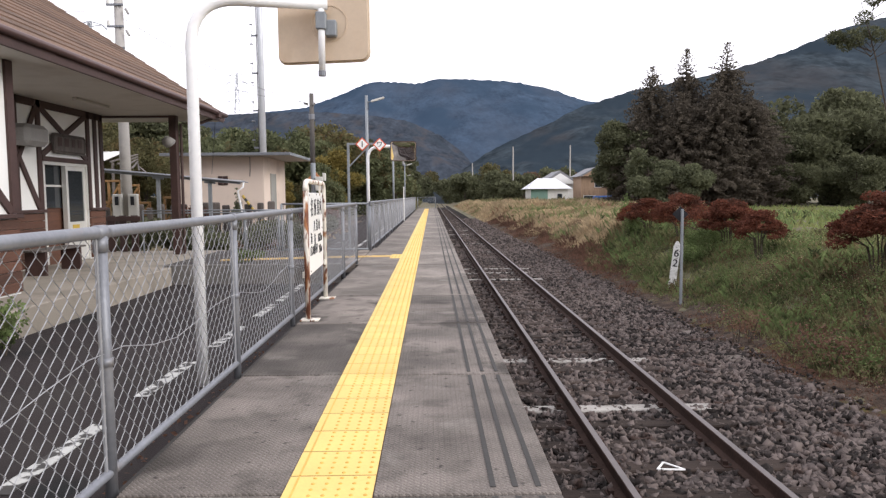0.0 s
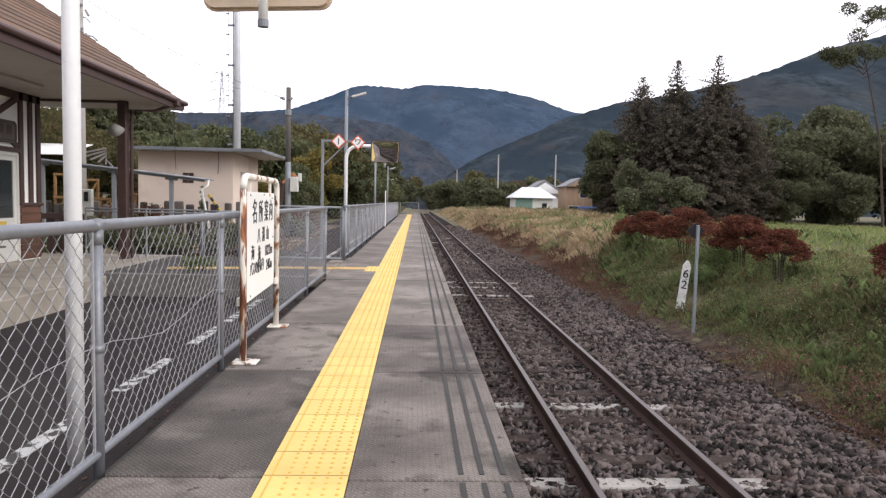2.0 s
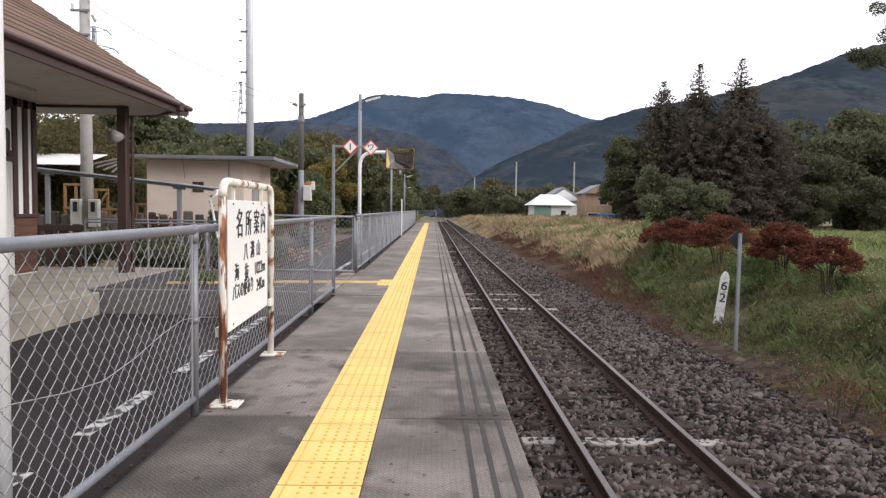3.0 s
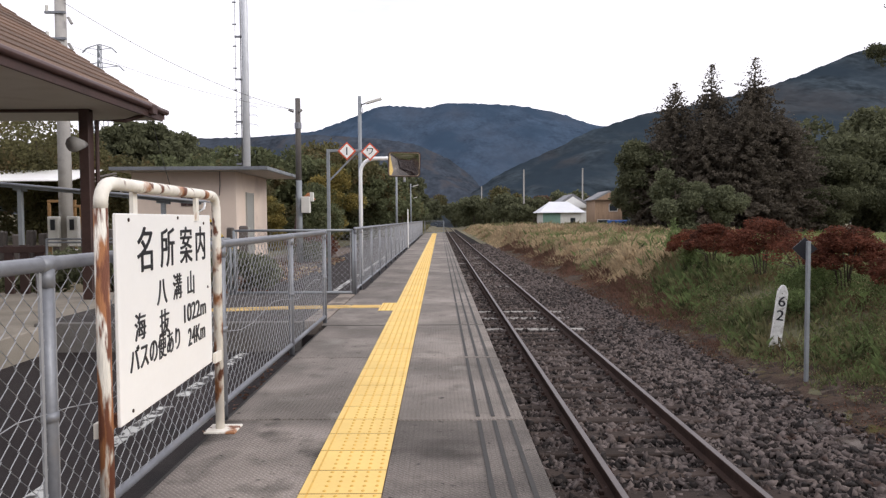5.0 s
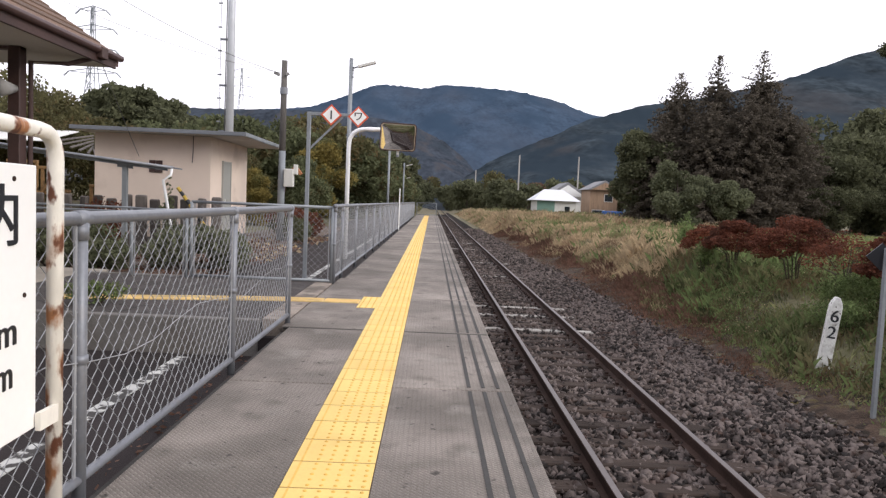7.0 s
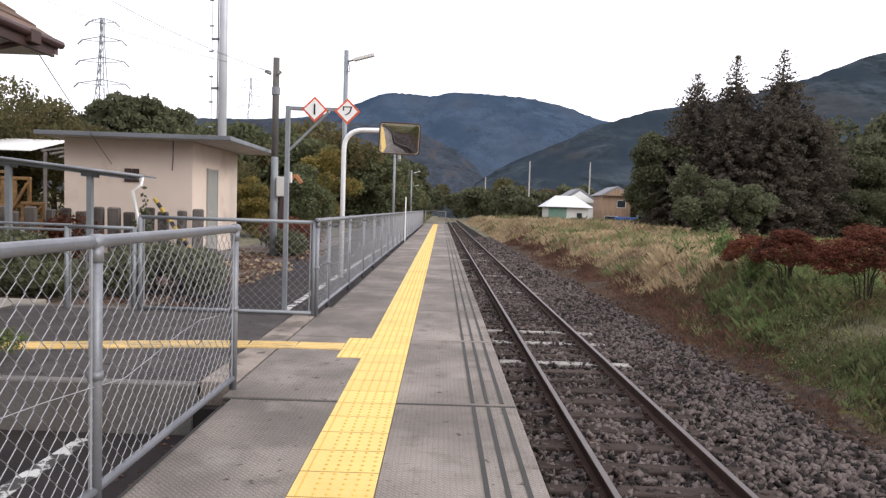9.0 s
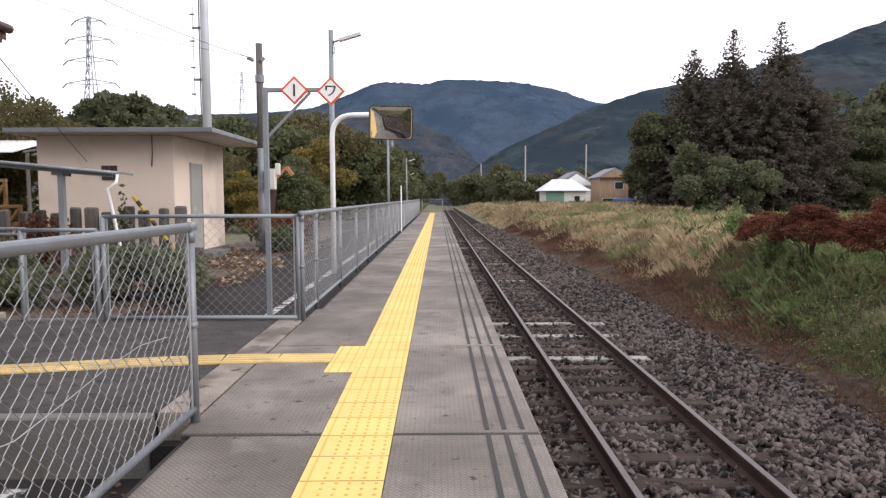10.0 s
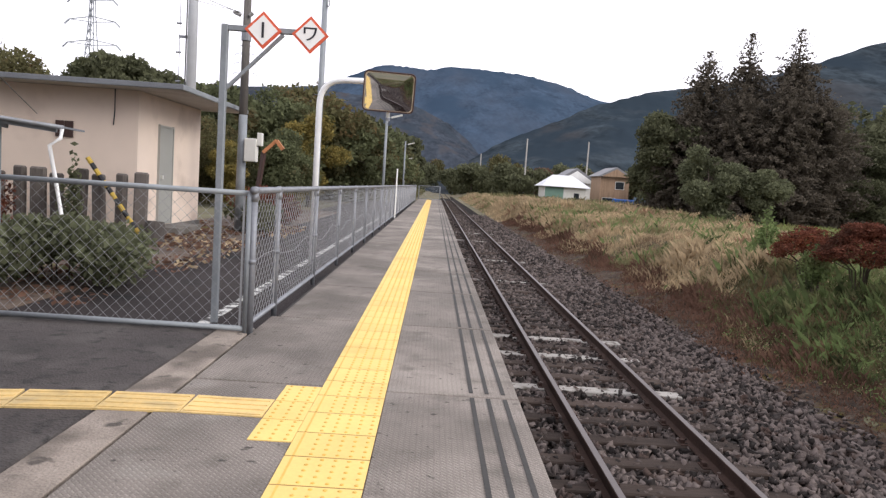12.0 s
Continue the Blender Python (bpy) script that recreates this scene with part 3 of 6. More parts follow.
vx, vy = np.linspace(4.25, 5.9, 10), np.linspace(-2, 62, 130)
VX, VY = np.meshgrid(vx, vy)
ix = np.arange(VX.size).reshape(VX.shape)
verge = from_arrays("verge_soil", np.stack([VX, VY, land(VX, VY) + 0.012 + 0.02 * np.sin(VX * 9 + VY * 5) - 0.05 * (VX > 5.7)], -1).reshape(-1, 3), np.stack([ix[:-1, :-1], ix[:-1, 1:], ix[1:, 1:], ix[1:, :-1]], -1).reshape(-1, 4), VERGE, smooth=True)
tagged(verge, "bare brown earth strip between ballast and grass", "ground", kind="structure")


EDGING = mat("dirty_edging_concrete", (0.125, 0.105, 0.092), 0.95, var=0.35, scale=4, fine=50, bump=0.6, rand=0.35, stain=[((0.055, 0.040, 0.030), 3.0, 0.46, 0.56), ((0.20, 0.18, 0.16), 6.0, 0.60, 0.7)])
edging = thing("concrete_edging", (4.5, 14, -1.06), "broken line of flat dirty concrete slabs along the ballast", "edging")
edge_rng = random.Random(17)
for k in range(22):
    y0 = 9.6 + 0.62 * k
    if k in (1, 2, 6, 12, 16, 18, 19):
        continue
    cx = 4.36 + 0.22 * min(1.0, max(0.0, (y0 - 11) / 5)) + edge_rng.uniform(-0.03, 0.03)
    bm = boxed(-edge_rng.uniform(0.07, 0.13), edge_rng.uniform(0.07, 0.13), -edge_rng.uniform(0.14, 0.29), edge_rng.uniform(0.14, 0.29), -0.09, 0.0, bevel=0.02)
    bmesh.ops.transform(bm, matrix=Matrix.Translation((cx, y0, -1.062 + edge_rng.uniform(-0.03, 0.012))) @ Euler((edge_rng.uniform(-0.05, 0.05), edge_rng.uniform(-0.10, 0.0), edge_rng.uniform(-0.3, 0.3))).to_matrix().to_4x4(), verts=bm.verts)
    part("edging_slab", bm, EDGING, edging)


# ---- fences ----
def wire_panel(w, h, name="wire_mesh", pitch=0.049, thick=0.0022):
    """Chain link between two posts: zigzag wires hooked into one another; along y, from 0 to w."""
    n, m = int(w / pitch), int(h / (pitch * 0.95))
    dy, dz = w / n, h / m
    verts, faces = [], []
    for i in range(n):
        path = []
        for j in range(m + 1):
            side = j % 2 if i % 2 == 0 else (j + 1) % 2
            path.append((0.002 * (1 if side else -1), dy * (i + (1.03 if side else -0.03)), dz * j))
        base = len(verts)
        for x, y, z in path:
            for k in range(3):
                a = k * 2 * math.pi / 3
                verts.append((x + thick * math.cos(a), y + thick * math.sin(a), z))
        for j in range(m):
            for k in range(3):
                a, b = base + 3 * j + k, base + 3 * j + (k + 1) % 3
                faces.append((a, b, b + 3, a + 3))
    for y in (0.045, w - 0.045):
        base = len(verts)
        for z in (0.0, h):
            verts += [(-0.004, y - 0.008, z), (0.004, y - 0.008, z), (0.004, y + 0.008, z), (-0.004, y + 0.008, z)]
        faces += [(base + k, base + (k + 1) % 4, base + 4 + (k + 1) % 4, base + 4 + k) for k in range(4)]
    data = bpy.data.meshes.new(name)
    data.from_pydata(verts, [], faces)
    data.materials.append(MESHWIRE)
    return data


POST_TOP = 1.135
bm = bmesh.new()
tube(bm, [(0, 0, -0.03), (0, 0, POST_TOP)], 0.0265, 10)
tube(bm, [(0, 0, 0.555), (0, 0, 0.59)], 0.032, 10)
tube(bm, [(0, 0, POST_TOP - 0.085), (0, 0, POST_TOP - 0.02)], 0.031, 10)
tube(bm, [(0, -0.045, POST_TOP), (0, 0.045, POST_TOP)], 0.0315, 10)
post_data = bpy.data.meshes.new("fence_post")
bm.to_mesh(post_data)
bm.free()
post_data.materials.append(GALV)
post_data.polygons.foreach_set("use_smooth", [True] * len(post_data.polygons))


def fence(x0, x1, posts, label):
    """A fence along y; its line runs from x0 to x1."""
    ys = list(posts)
    f = thing("chain_link_fence", ((x0 + x1) / 2, (ys[0] + ys[-1]) / 2, 0), label, "fence", "chain link fences")
    at = lambda y: x0 + (x1 - x0) * (y - ys[0]) / (ys[-1] - ys[0])
    part("top_rail", piped([(at(ys[0]), ys[0], POST_TOP), (at(ys[-1]), ys[-1], POST_TOP)], 0.0275, 12), GALV, f, smooth=True)
    part("bottom_rail", piped([(at(ys[0]), ys[0], 0.082), (at(ys[-1]), ys[-1], 0.082)], 0.021, 10), GALV, f, smooth=True)
    shared = {}
    for y in ys:
        sharing("fence_post", post_data, f, (at(y), y, 0))
    for a, b in zip(ys, ys[1:]):
        key = round(b - a, 2)
        if key not in shared:
            shared[key] = wire_panel(b - a, POST_TOP - 0.09)
        sharing("wire_mesh", shared[key], f, (at(a), a, 0.08))
    # one loose tension wire
    pts = []
    rng = random.Random(int(ys[0] * 10))
    for i in range(int((ys[-1] - ys[0]) / 0.33)):
        y = ys[0] + 0.33 * i
        pts.append((at(y) + 0.006, y, 0.555 + 0.05 * math.sin(i * 1.1) + rng.uniform(-0.02, 0.02)))
    part("tension_wire", piped(pts, 0.0024, 5), MESHWIRE, f)
    return f


fence(-1.385, -1.408, [-5.2, -3.2, -1.2, 0.88, 2.89, 4.88, 6.89, 8.92, 11.05, 13.0], "grey galvanised chain link fence along the platform edge")
fence(-1.435, -1.46, [16.37, 17.21] + [17.21 + 2.03 * k for k in range(1, 24)], "long grey chain link fence receding along the platform edge")


def cross_fence(x0, x1, y, n, z, label):
    f = thing("chain_link_fence", ((x0 + x1) / 2, y, z), label, "fence", "chain link fences")
    top = z + 1.13
    part("top_rail", piped([(x0, y, top), (x1, y, top)], 0.022, 10), POLEGREY, f, smooth=True)
    part("bottom_rail", piped([(x0, y, z + 0.05), (x1, y, z + 0.05)], 0.022, 10), POLEGREY, f, smooth=True)
    for i in range(n + 1):
        x = x0 + (x1 - x0) * i / n
        part("fence_post", piped([(x, y, z), (x, y, top)], 0.026, 10), POLEGREY, f, smooth=True)
    w = (x1 - x0) / n
    data = wire_panel(w, 1.06)
    for i in range(n):
        ob = sharing("wire_mesh", data, f, (x0 + w * (i + 1), y, z + 0.06))
        ob.rotation_euler.z = radians(90)
    return f


cross_fence(-3.53, -1.47, 16.37, 1, -0.02, "grey chain link side fence closing off the yard")
cross_fence(-1.38, 0.42, 69.6, 1, 0.0, "short chain link fence closing the platform end")
cross_fence(-4.40, -3.60, 16.37, 1, -0.16, "narrow grey chain link gate panel beside the crossing")


def rail_fence():
    """Low double-rail railing between the yard and the shed."""
    f = thing("pipe_railing", (-5.6, 16.5, -0.1), "thin dark grey pipe railing beside the crossing", "railing")
    for z in (0.98, 0.92):
        part("rail", piped([(-6.85, 16.5, z), (-4.42, 16.5, z)], 0.016, 8), POLEGREY, f)
    for x in (-6.85, -5.6, -4.46):
        part("post", piped([(x, 16.5, -0.2), (x, 16.5, 0.98)], 0.02, 8), POLEGREY, f)


rail_fence()


# ---- platform furniture ----
def mirror_stand(base, head, label, facing, tilt):
    """A white crooked pole with a rounded rectangular convex mirror on a hanger. facing: -1 towards -y, 1 towards +y."""
    bx, by, bz = base
    hx, hy, hz = head
    m = thing("platform_mirror", base, label, "mirror", "platform mirrors")
    top = hz + 0.17
    d = Vector((hx - bx, hy - by, 0))
    bend = [Vector((bx, by, bz))] + arc((bx, by, top - 0.42), (bx, by, top), Vector((bx, by, top)) + d * 0.36) + [Vector((hx, hy, top)) + d * 0.05]
    part("pole", piped(bend, 0.049, 16), WHITEPIPE, m, smooth=True)
    hanger = part("hanger", piped([(hx, hy, top + 0.08), (hx, hy, top - 0.58)], 0.030, 12), WHITEPIPE, m, smooth=True)
    part("cap", piped([(hx, hy, top - 0.62), (hx, hy, top - 0.575)], 0.034, 12), GALV, hanger)
    part("bracket", boxed(hx - 0.045, hx + 0.045, hy - 0.045, hy + 0.045, top - 0.22, top - 0.07, bevel=0.008), POLEGREY, m)
    # plate
    w, h, r = 0.82, 0.62, 0.07
    off = 0.11 * facing
    cx, cy, cz = hx, hy + off, top - 0.17
    outline = []
    for sx, sz, a0 in ((1, 1, 0), (-1, 1, 90), (-1, -1, 180), (1, -1, 270)):
        for k in range(5):
            a = radians(a0 + 22.5 * k)
            outline.append((sx * (w / 2 - r) + r * math.cos(a), sz * (h / 2 - r) + r * math.sin(a)))
    turn = Matrix.Translation((cx, cy, cz)) @ tilt
    bm = bmesh.new()
    ring0 = [bm.verts.new(turn @ Vector((x, 0.018 * facing, z))) for x, z in outline]
    ring1 = [bm.verts.new(turn @ Vector((x * 0.985, -0.018 * facing, z * 0.985))) for x, z in outline]
    n = len(outline)
    for k in range(n):
        bm.faces.new([ring0[k], ring0[(k + 1) % n], ring1[(k + 1) % n], ring1[k]])
    bm.faces.new(ring1)
    bm.faces.new(ring0)
    bmesh.ops.recalc_face_normals(bm, faces=bm.faces)
    part("back_plate", bm, MIRRORBACK, m, "beige painted back plate")
    bm = bmesh.new()
    rr = [0.0, 0.35, 0.7, 0.93]
    rings = []
    for s in rr[1:]:
        rings.append([bm.verts.new(turn @ Vector((x * s, (0.021 + 0.026 * (1 - s * s)) * facing, z * s))) for x, z in outline])
    mid = bm.verts.new(turn @ Vector((0, 0.047 * facing, 0)))
    for k in range(n):
        bm.faces.new([mid, rings[0][k], rings[0][(k + 1) % n]])
    for r0, r1 in zip(rings, rings[1:]):
        for k in range(n):
            bm.faces.new([r0[k], r0[(k + 1) % n], r1[(k + 1) % n], r1[k]])
    bmesh.ops.recalc_face_normals(bm, faces=bm.faces)
    part("mirror_face", bm, MIRROR, m, "convex mirror glass", smooth=True)
    rim = [turn @ Vector((x, 0.02 * facing, z)) for x, z in outline]
    part("rim", piped(rim + rim[:1], 0.012, 6), TRIM if facing < 0 else MIRRORBACK, m)
    ring = [turn @ Vector((0.06 + 0.16 * math.cos(a), -0.019 * facing, 0.02 + 0.16 * math.sin(a))) for a in (i * math.pi / 10 for i in range(21))]
    part("bracket_ring", piped(ring, 0.006, 5), MIRRORBACK, m)
    part("clamp", boxed(hx + 0.03, hx + 0.13, min(hy, cy), max(hy, cy), top - 0.27, top - 0.13, bevel=0.01), POLEGREY, m, "dark grey clamp")
    return m


mirror_stand((-2.00, 5.92, -0.37), (-0.93, 6.14, 2.79), "white crooked pole with a platform mirror seen from its beige back", 1, Euler((radians(-3), radians(-1), radians(-6))).to_matrix().to_4x4())
mirror_stand((-2.03, 22.55, -0.18), (-0.87, 22.36, 2.71), "white crooked pole carrying a rectangular convex platform mirror", -1, Euler((radians(12), 0, radians(10.5))).to_matrix().to_4x4())


def sight_board():
    """The white information board in its rusty pipe frame."""
    s = thing("information_board", (-1.3, 7.8, 0), "white enamel notice board in a rust-streaked white pipe frame", "sign", "")
    xa, ya, xb, yb, top = -1.268, 7.04, -1.322, 8.585, 1.440
    r = 0.027
    path = [(xa, ya, 0.012)] + arc((xa, ya, top - 0.10), (xa, ya, top), (xa, ya + 0.10, top), 5) + arc((xb, yb - 0.10, top), (xb, yb, top), (xb, yb, top - 0.10), 5) + [(xb, yb, 0.012)]
    part("near_upright", piped(path[:2], r, 12), RUSTBAR, s, "upright with heavy flaking rust", smooth=True)
    part("pipe_frame", piped(path[1:], r, 12), RUSTPIPE, s, "white pipe streaked with rust", smooth=True)
    for x, y in ((xa, ya), (xb, yb)):
        part("base_plate", boxed(x - 0.075, x + 0.115, y - 0.085, y + 0.085, 0, 0.014, bevel=0.003), RUSTPIPE, s)
    for y in (7.42, 8.20):
        part("hanger_strap", boxed(-1.318, -1.300, y - 0.02, y + 0.02, 1.29, top - 0.02), RUSTPIPE, s)
    board_at = Matrix.Translation((-1.298, 7.80, 0.885)) @ Matrix.Rotation(math.atan2(0.067, 1.49), 4, "Z")
    bm = boxed(-0.012, 0.004, -0.64, 0.675, -0.437, 0.437, bevel=0.003)
    bmesh.ops.transform(bm, matrix=board_at, verts=bm.verts)
    plate = part("board", bm, BOARD, s, "white board lettered in black")
    for y0, y1 in ((ya, 7.20), (8.46, yb)):
        part("side_strap", boxed(-1.318, -1.300, y0, y1, 0.44, 0.50), RUSTPIPE, s)
    for u, v in ((-0.52, -0.40), (0.54, 0.39), (0.1, 0.42), (-0.52, 0.41), (0.6, 0.02)):
        bm = piped([board_at @ Vector((0.003, u, v)), board_at @ Vector((0.008, u, v))], 0.008, 8)
        part("bolt", bm, RAILSIDE, plate)
    face = board_at @ Matrix.Translation((0.0055, 0, 0)) @ Matrix(((0, 0, 1, 0), (1, 0, 0, 0), (0, 1, 0, 0), (0, 0, 0, 1)))
    rows = [("名", -0.335, 0.262, 0.215, 1.0), ("所", -0.055, 0.262, 0.205, 1.0), ("案", 0.225, 0.262, 0.205, 1.0), ("内", 0.475, 0.262, 0.205, 1.0),
            ("八", -0.145, 0.062, 0.140, 1.0), ("溝", 0.075, 0.062, 0.140, 1.0), ("山", 0.29, 0.062, 0.140, 1.0),
            ("海", -0.42, -0.066, 0.130, 1.0), ("抜", -0.12, -0.088, 0.130, 1.0), ("1022m", 0.35, -0.088, 0.135, 1.12),
            ("バスの便あり", -0.215, -0.198, 0.128, 0.86), ("24Km", 0.38, -0.222, 0.135, 0.95)]
    for body, u, v, size, wide in rows:
        lettering("letters", body, size, face @ Matrix.Translation((u, v, 0)) @ Matrix.Diagonal((wide, 1, 1, 1)), INK, plate)
    return s


sight_board()


def stop_signs():
    """Two diamond stop marks on a bracketed post."""
    s = thing("stop_sign_post", (-2.06, 17.48, -0.18), "grey square post with two red-edged diamond stop signs", "sign post")
    part("post", boxed(-2.09, -2.03, 17.45, 17.51, -0.18, 2.62, bevel=0.006), POLEGREY, s)
    part("arm", boxed(-2.03, -1.13, 17.455, 17.505, 2.565, 2.615, bevel=0.004), POLEGREY, s)
    part("brace", beam(bmesh.new(), (-2.04, 17.48, 2.03), (-1.52, 17.48, 2.56), 0.03, 0.03), POLEGREY, s)
    for cx, cz, mark in ((-1.70, 2.58, "bar"), (-1.266, 2.567, "ワ")):
        for size, y0, y1, m, nm in ((0.170, 17.430, 17.452, RED, "sign_edge"), (0.136, 17.425, 17.4295, BOARD, "sign_face")):
            bm = bmesh.new()
            lo = [bm.verts.new((cx + size * a, y0, cz + size * b)) for a, b in ((1, 0), (0, 1), (-1, 0), (0, -1))]
            hi = [bm.verts.new((cx + size * a, y1, cz + size * b)) for a, b in ((1, 0), (0, 1), (-1, 0), (0, -1))]
            bm.faces.new(lo)
            bm.faces.new(hi[::-1])
            for k in range(4):
                bm.faces.new([lo[k], hi[k], hi[(k + 1) % 4], lo[(k + 1) % 4]])
            bmesh.ops.recalc_face_normals(bm, faces=bm.faces)
            ob = part(nm, bm, m, s, "red enamel edge" if m is RED else "white enamel face")
        if mark == "bar":
            part("mark", boxed(cx - 0.011, cx + 0.011, 17.421, 17.4245, cz - 0.07, cz + 0.07), INK, s)
        else:
            lettering("mark", mark, 0.16, Matrix.Translation((cx, 17.423, cz)) @ Matrix.Rotation(radians(90), 4, "X"), INK, s)
    return s


stop_signs()


def lamp_post(x, y, top, label):
    s = thing("platform_lamp", (x, y, -0.18), label, "street lamp", "platform lamps")
    part("pole", piped([(x, y, -0.18), (x, y, top)], 0.052, 12, 0.047), POLEGREY, s, smooth=True)
    part("arm", piped([(x, y, top - 0.24), (x + 0.22, y, top - 0.17)], 0.02, 8), POLEGREY, s)
    bm = bmesh.new()
    beam(bm, (x + 0.16, y, top - 0.19), (x + 0.58, y, top - 0.07), 0.13, 0.055)
    part("lamp_head", bm, WHITEBOX, s, "pale lamp housing")
    part("cable_loop", piped(arc((x + 0.05, y - 0.05, top - 0.2), (x + 0.11, y - 0.05, top - 0.55), (x + 0.04, y - 0.05, top - 0.42)), 0.008, 5), CABLE, s)
    return s


lamp_post(-2.07, 22.85, 4.56, "tall grey platform lamp post with a small pale head")
lamp_post(-2.03, 37.7, 3.9, "grey platform lamp post with a pale head, further along")
lamp_post(-2.08, 55.3, 3.9, "slim grey platform lamp post behind the fence")
lamp_post(-2.6, 68.0, 3.4, "slim grey lamp post near the platform end")

bm = bmesh.new()
box(bm, -1.41, -1.37, 35.4, 35.56, 0, 1.75, bevel=0.006)
tagged(part("marker_post", bm, BOARD), "narrow white marker board standing at the fence", "marker")


def kilometre_post():
    tilt = Matrix.Translation((5.53, 15.65, -0.94)) @ Euler((0, radians(6.5), radians(-17))).to_matrix().to_4x4()
    s = thing("kilometre_post", (5.53, 15.65, -0.88), "leaning white concrete kilometre post with black numerals in weeds", "marker post")
    bm = bmesh.new()
    outline = ((-0.080, -0.25), (0.080, -0.25), (0.076, 1.0), (0.060, 1.06), (0.022, 1.13), (-0.022, 1.13), (-0.060, 1.06), (-0.076, 1.0))
    front, back = [[bm.verts.new((x, y, z)) for x, z in outline] for y in (-0.07, 0.07)]
    bm.faces.new(front)
    bm.faces.new(back[::-1])
    for i in range(8):
        bm.faces.new([front[i], back[i], back[(i + 1) % 8], front[(i + 1) % 8]])
    bmesh.ops.recalc_face_normals(bm, faces=bm.faces)
    bmesh.ops.bevel(bm, geom=list(bm.edges), offset=0.007, segments=1, affect="EDGES")
    bmesh.ops.transform(bm, matrix=tilt, verts=bm.verts)
    part("post", bm, mat("whitewashed_post", (0.74, 0.74, 0.71), 0.85, var=0.15, scale=5, fine=40, bump=0.3, stain=[((0.36, 0.34, 0.30), 9, 0.54, 0.72), ((0.16, 0.14, 0.12), 22, 0.62, 0.68)]), s)
    for ch, z in (("6", 0.86), ("2", 0.63)):
        lettering("numeral", ch, 0.24, tilt @ Matrix.Translation((0, -0.0725, z)) @ Matrix.Rotation(radians(90), 4, "X"), INK, s)


kilometre_post()


def signal_stake():
    s = thing("track_stake", (5.08, 13.8, -0.92), "thin grey steel stake with a small dark diamond plate", "marker post")
    bm = boxed(5.055, 5.105, 13.775, 13.825, -1.1, 0.965, bevel=0.006)
    part("stake", bm, POLEGREY, s)
    bm = bmesh.new()
    box(bm, -0.012, 0.012, -0.11, 0.11, -0.11, 0.11)
    bmesh.ops.transform(bm, matrix=Matrix.Translation((5.07, 13.88, 0.86)) @ Euler((radians(45), 0, radians(75))).to_matrix().to_4x4(), verts=bm.verts)
    part("plate", bm, INK, s, "dark diamond plate")


signal_stake()


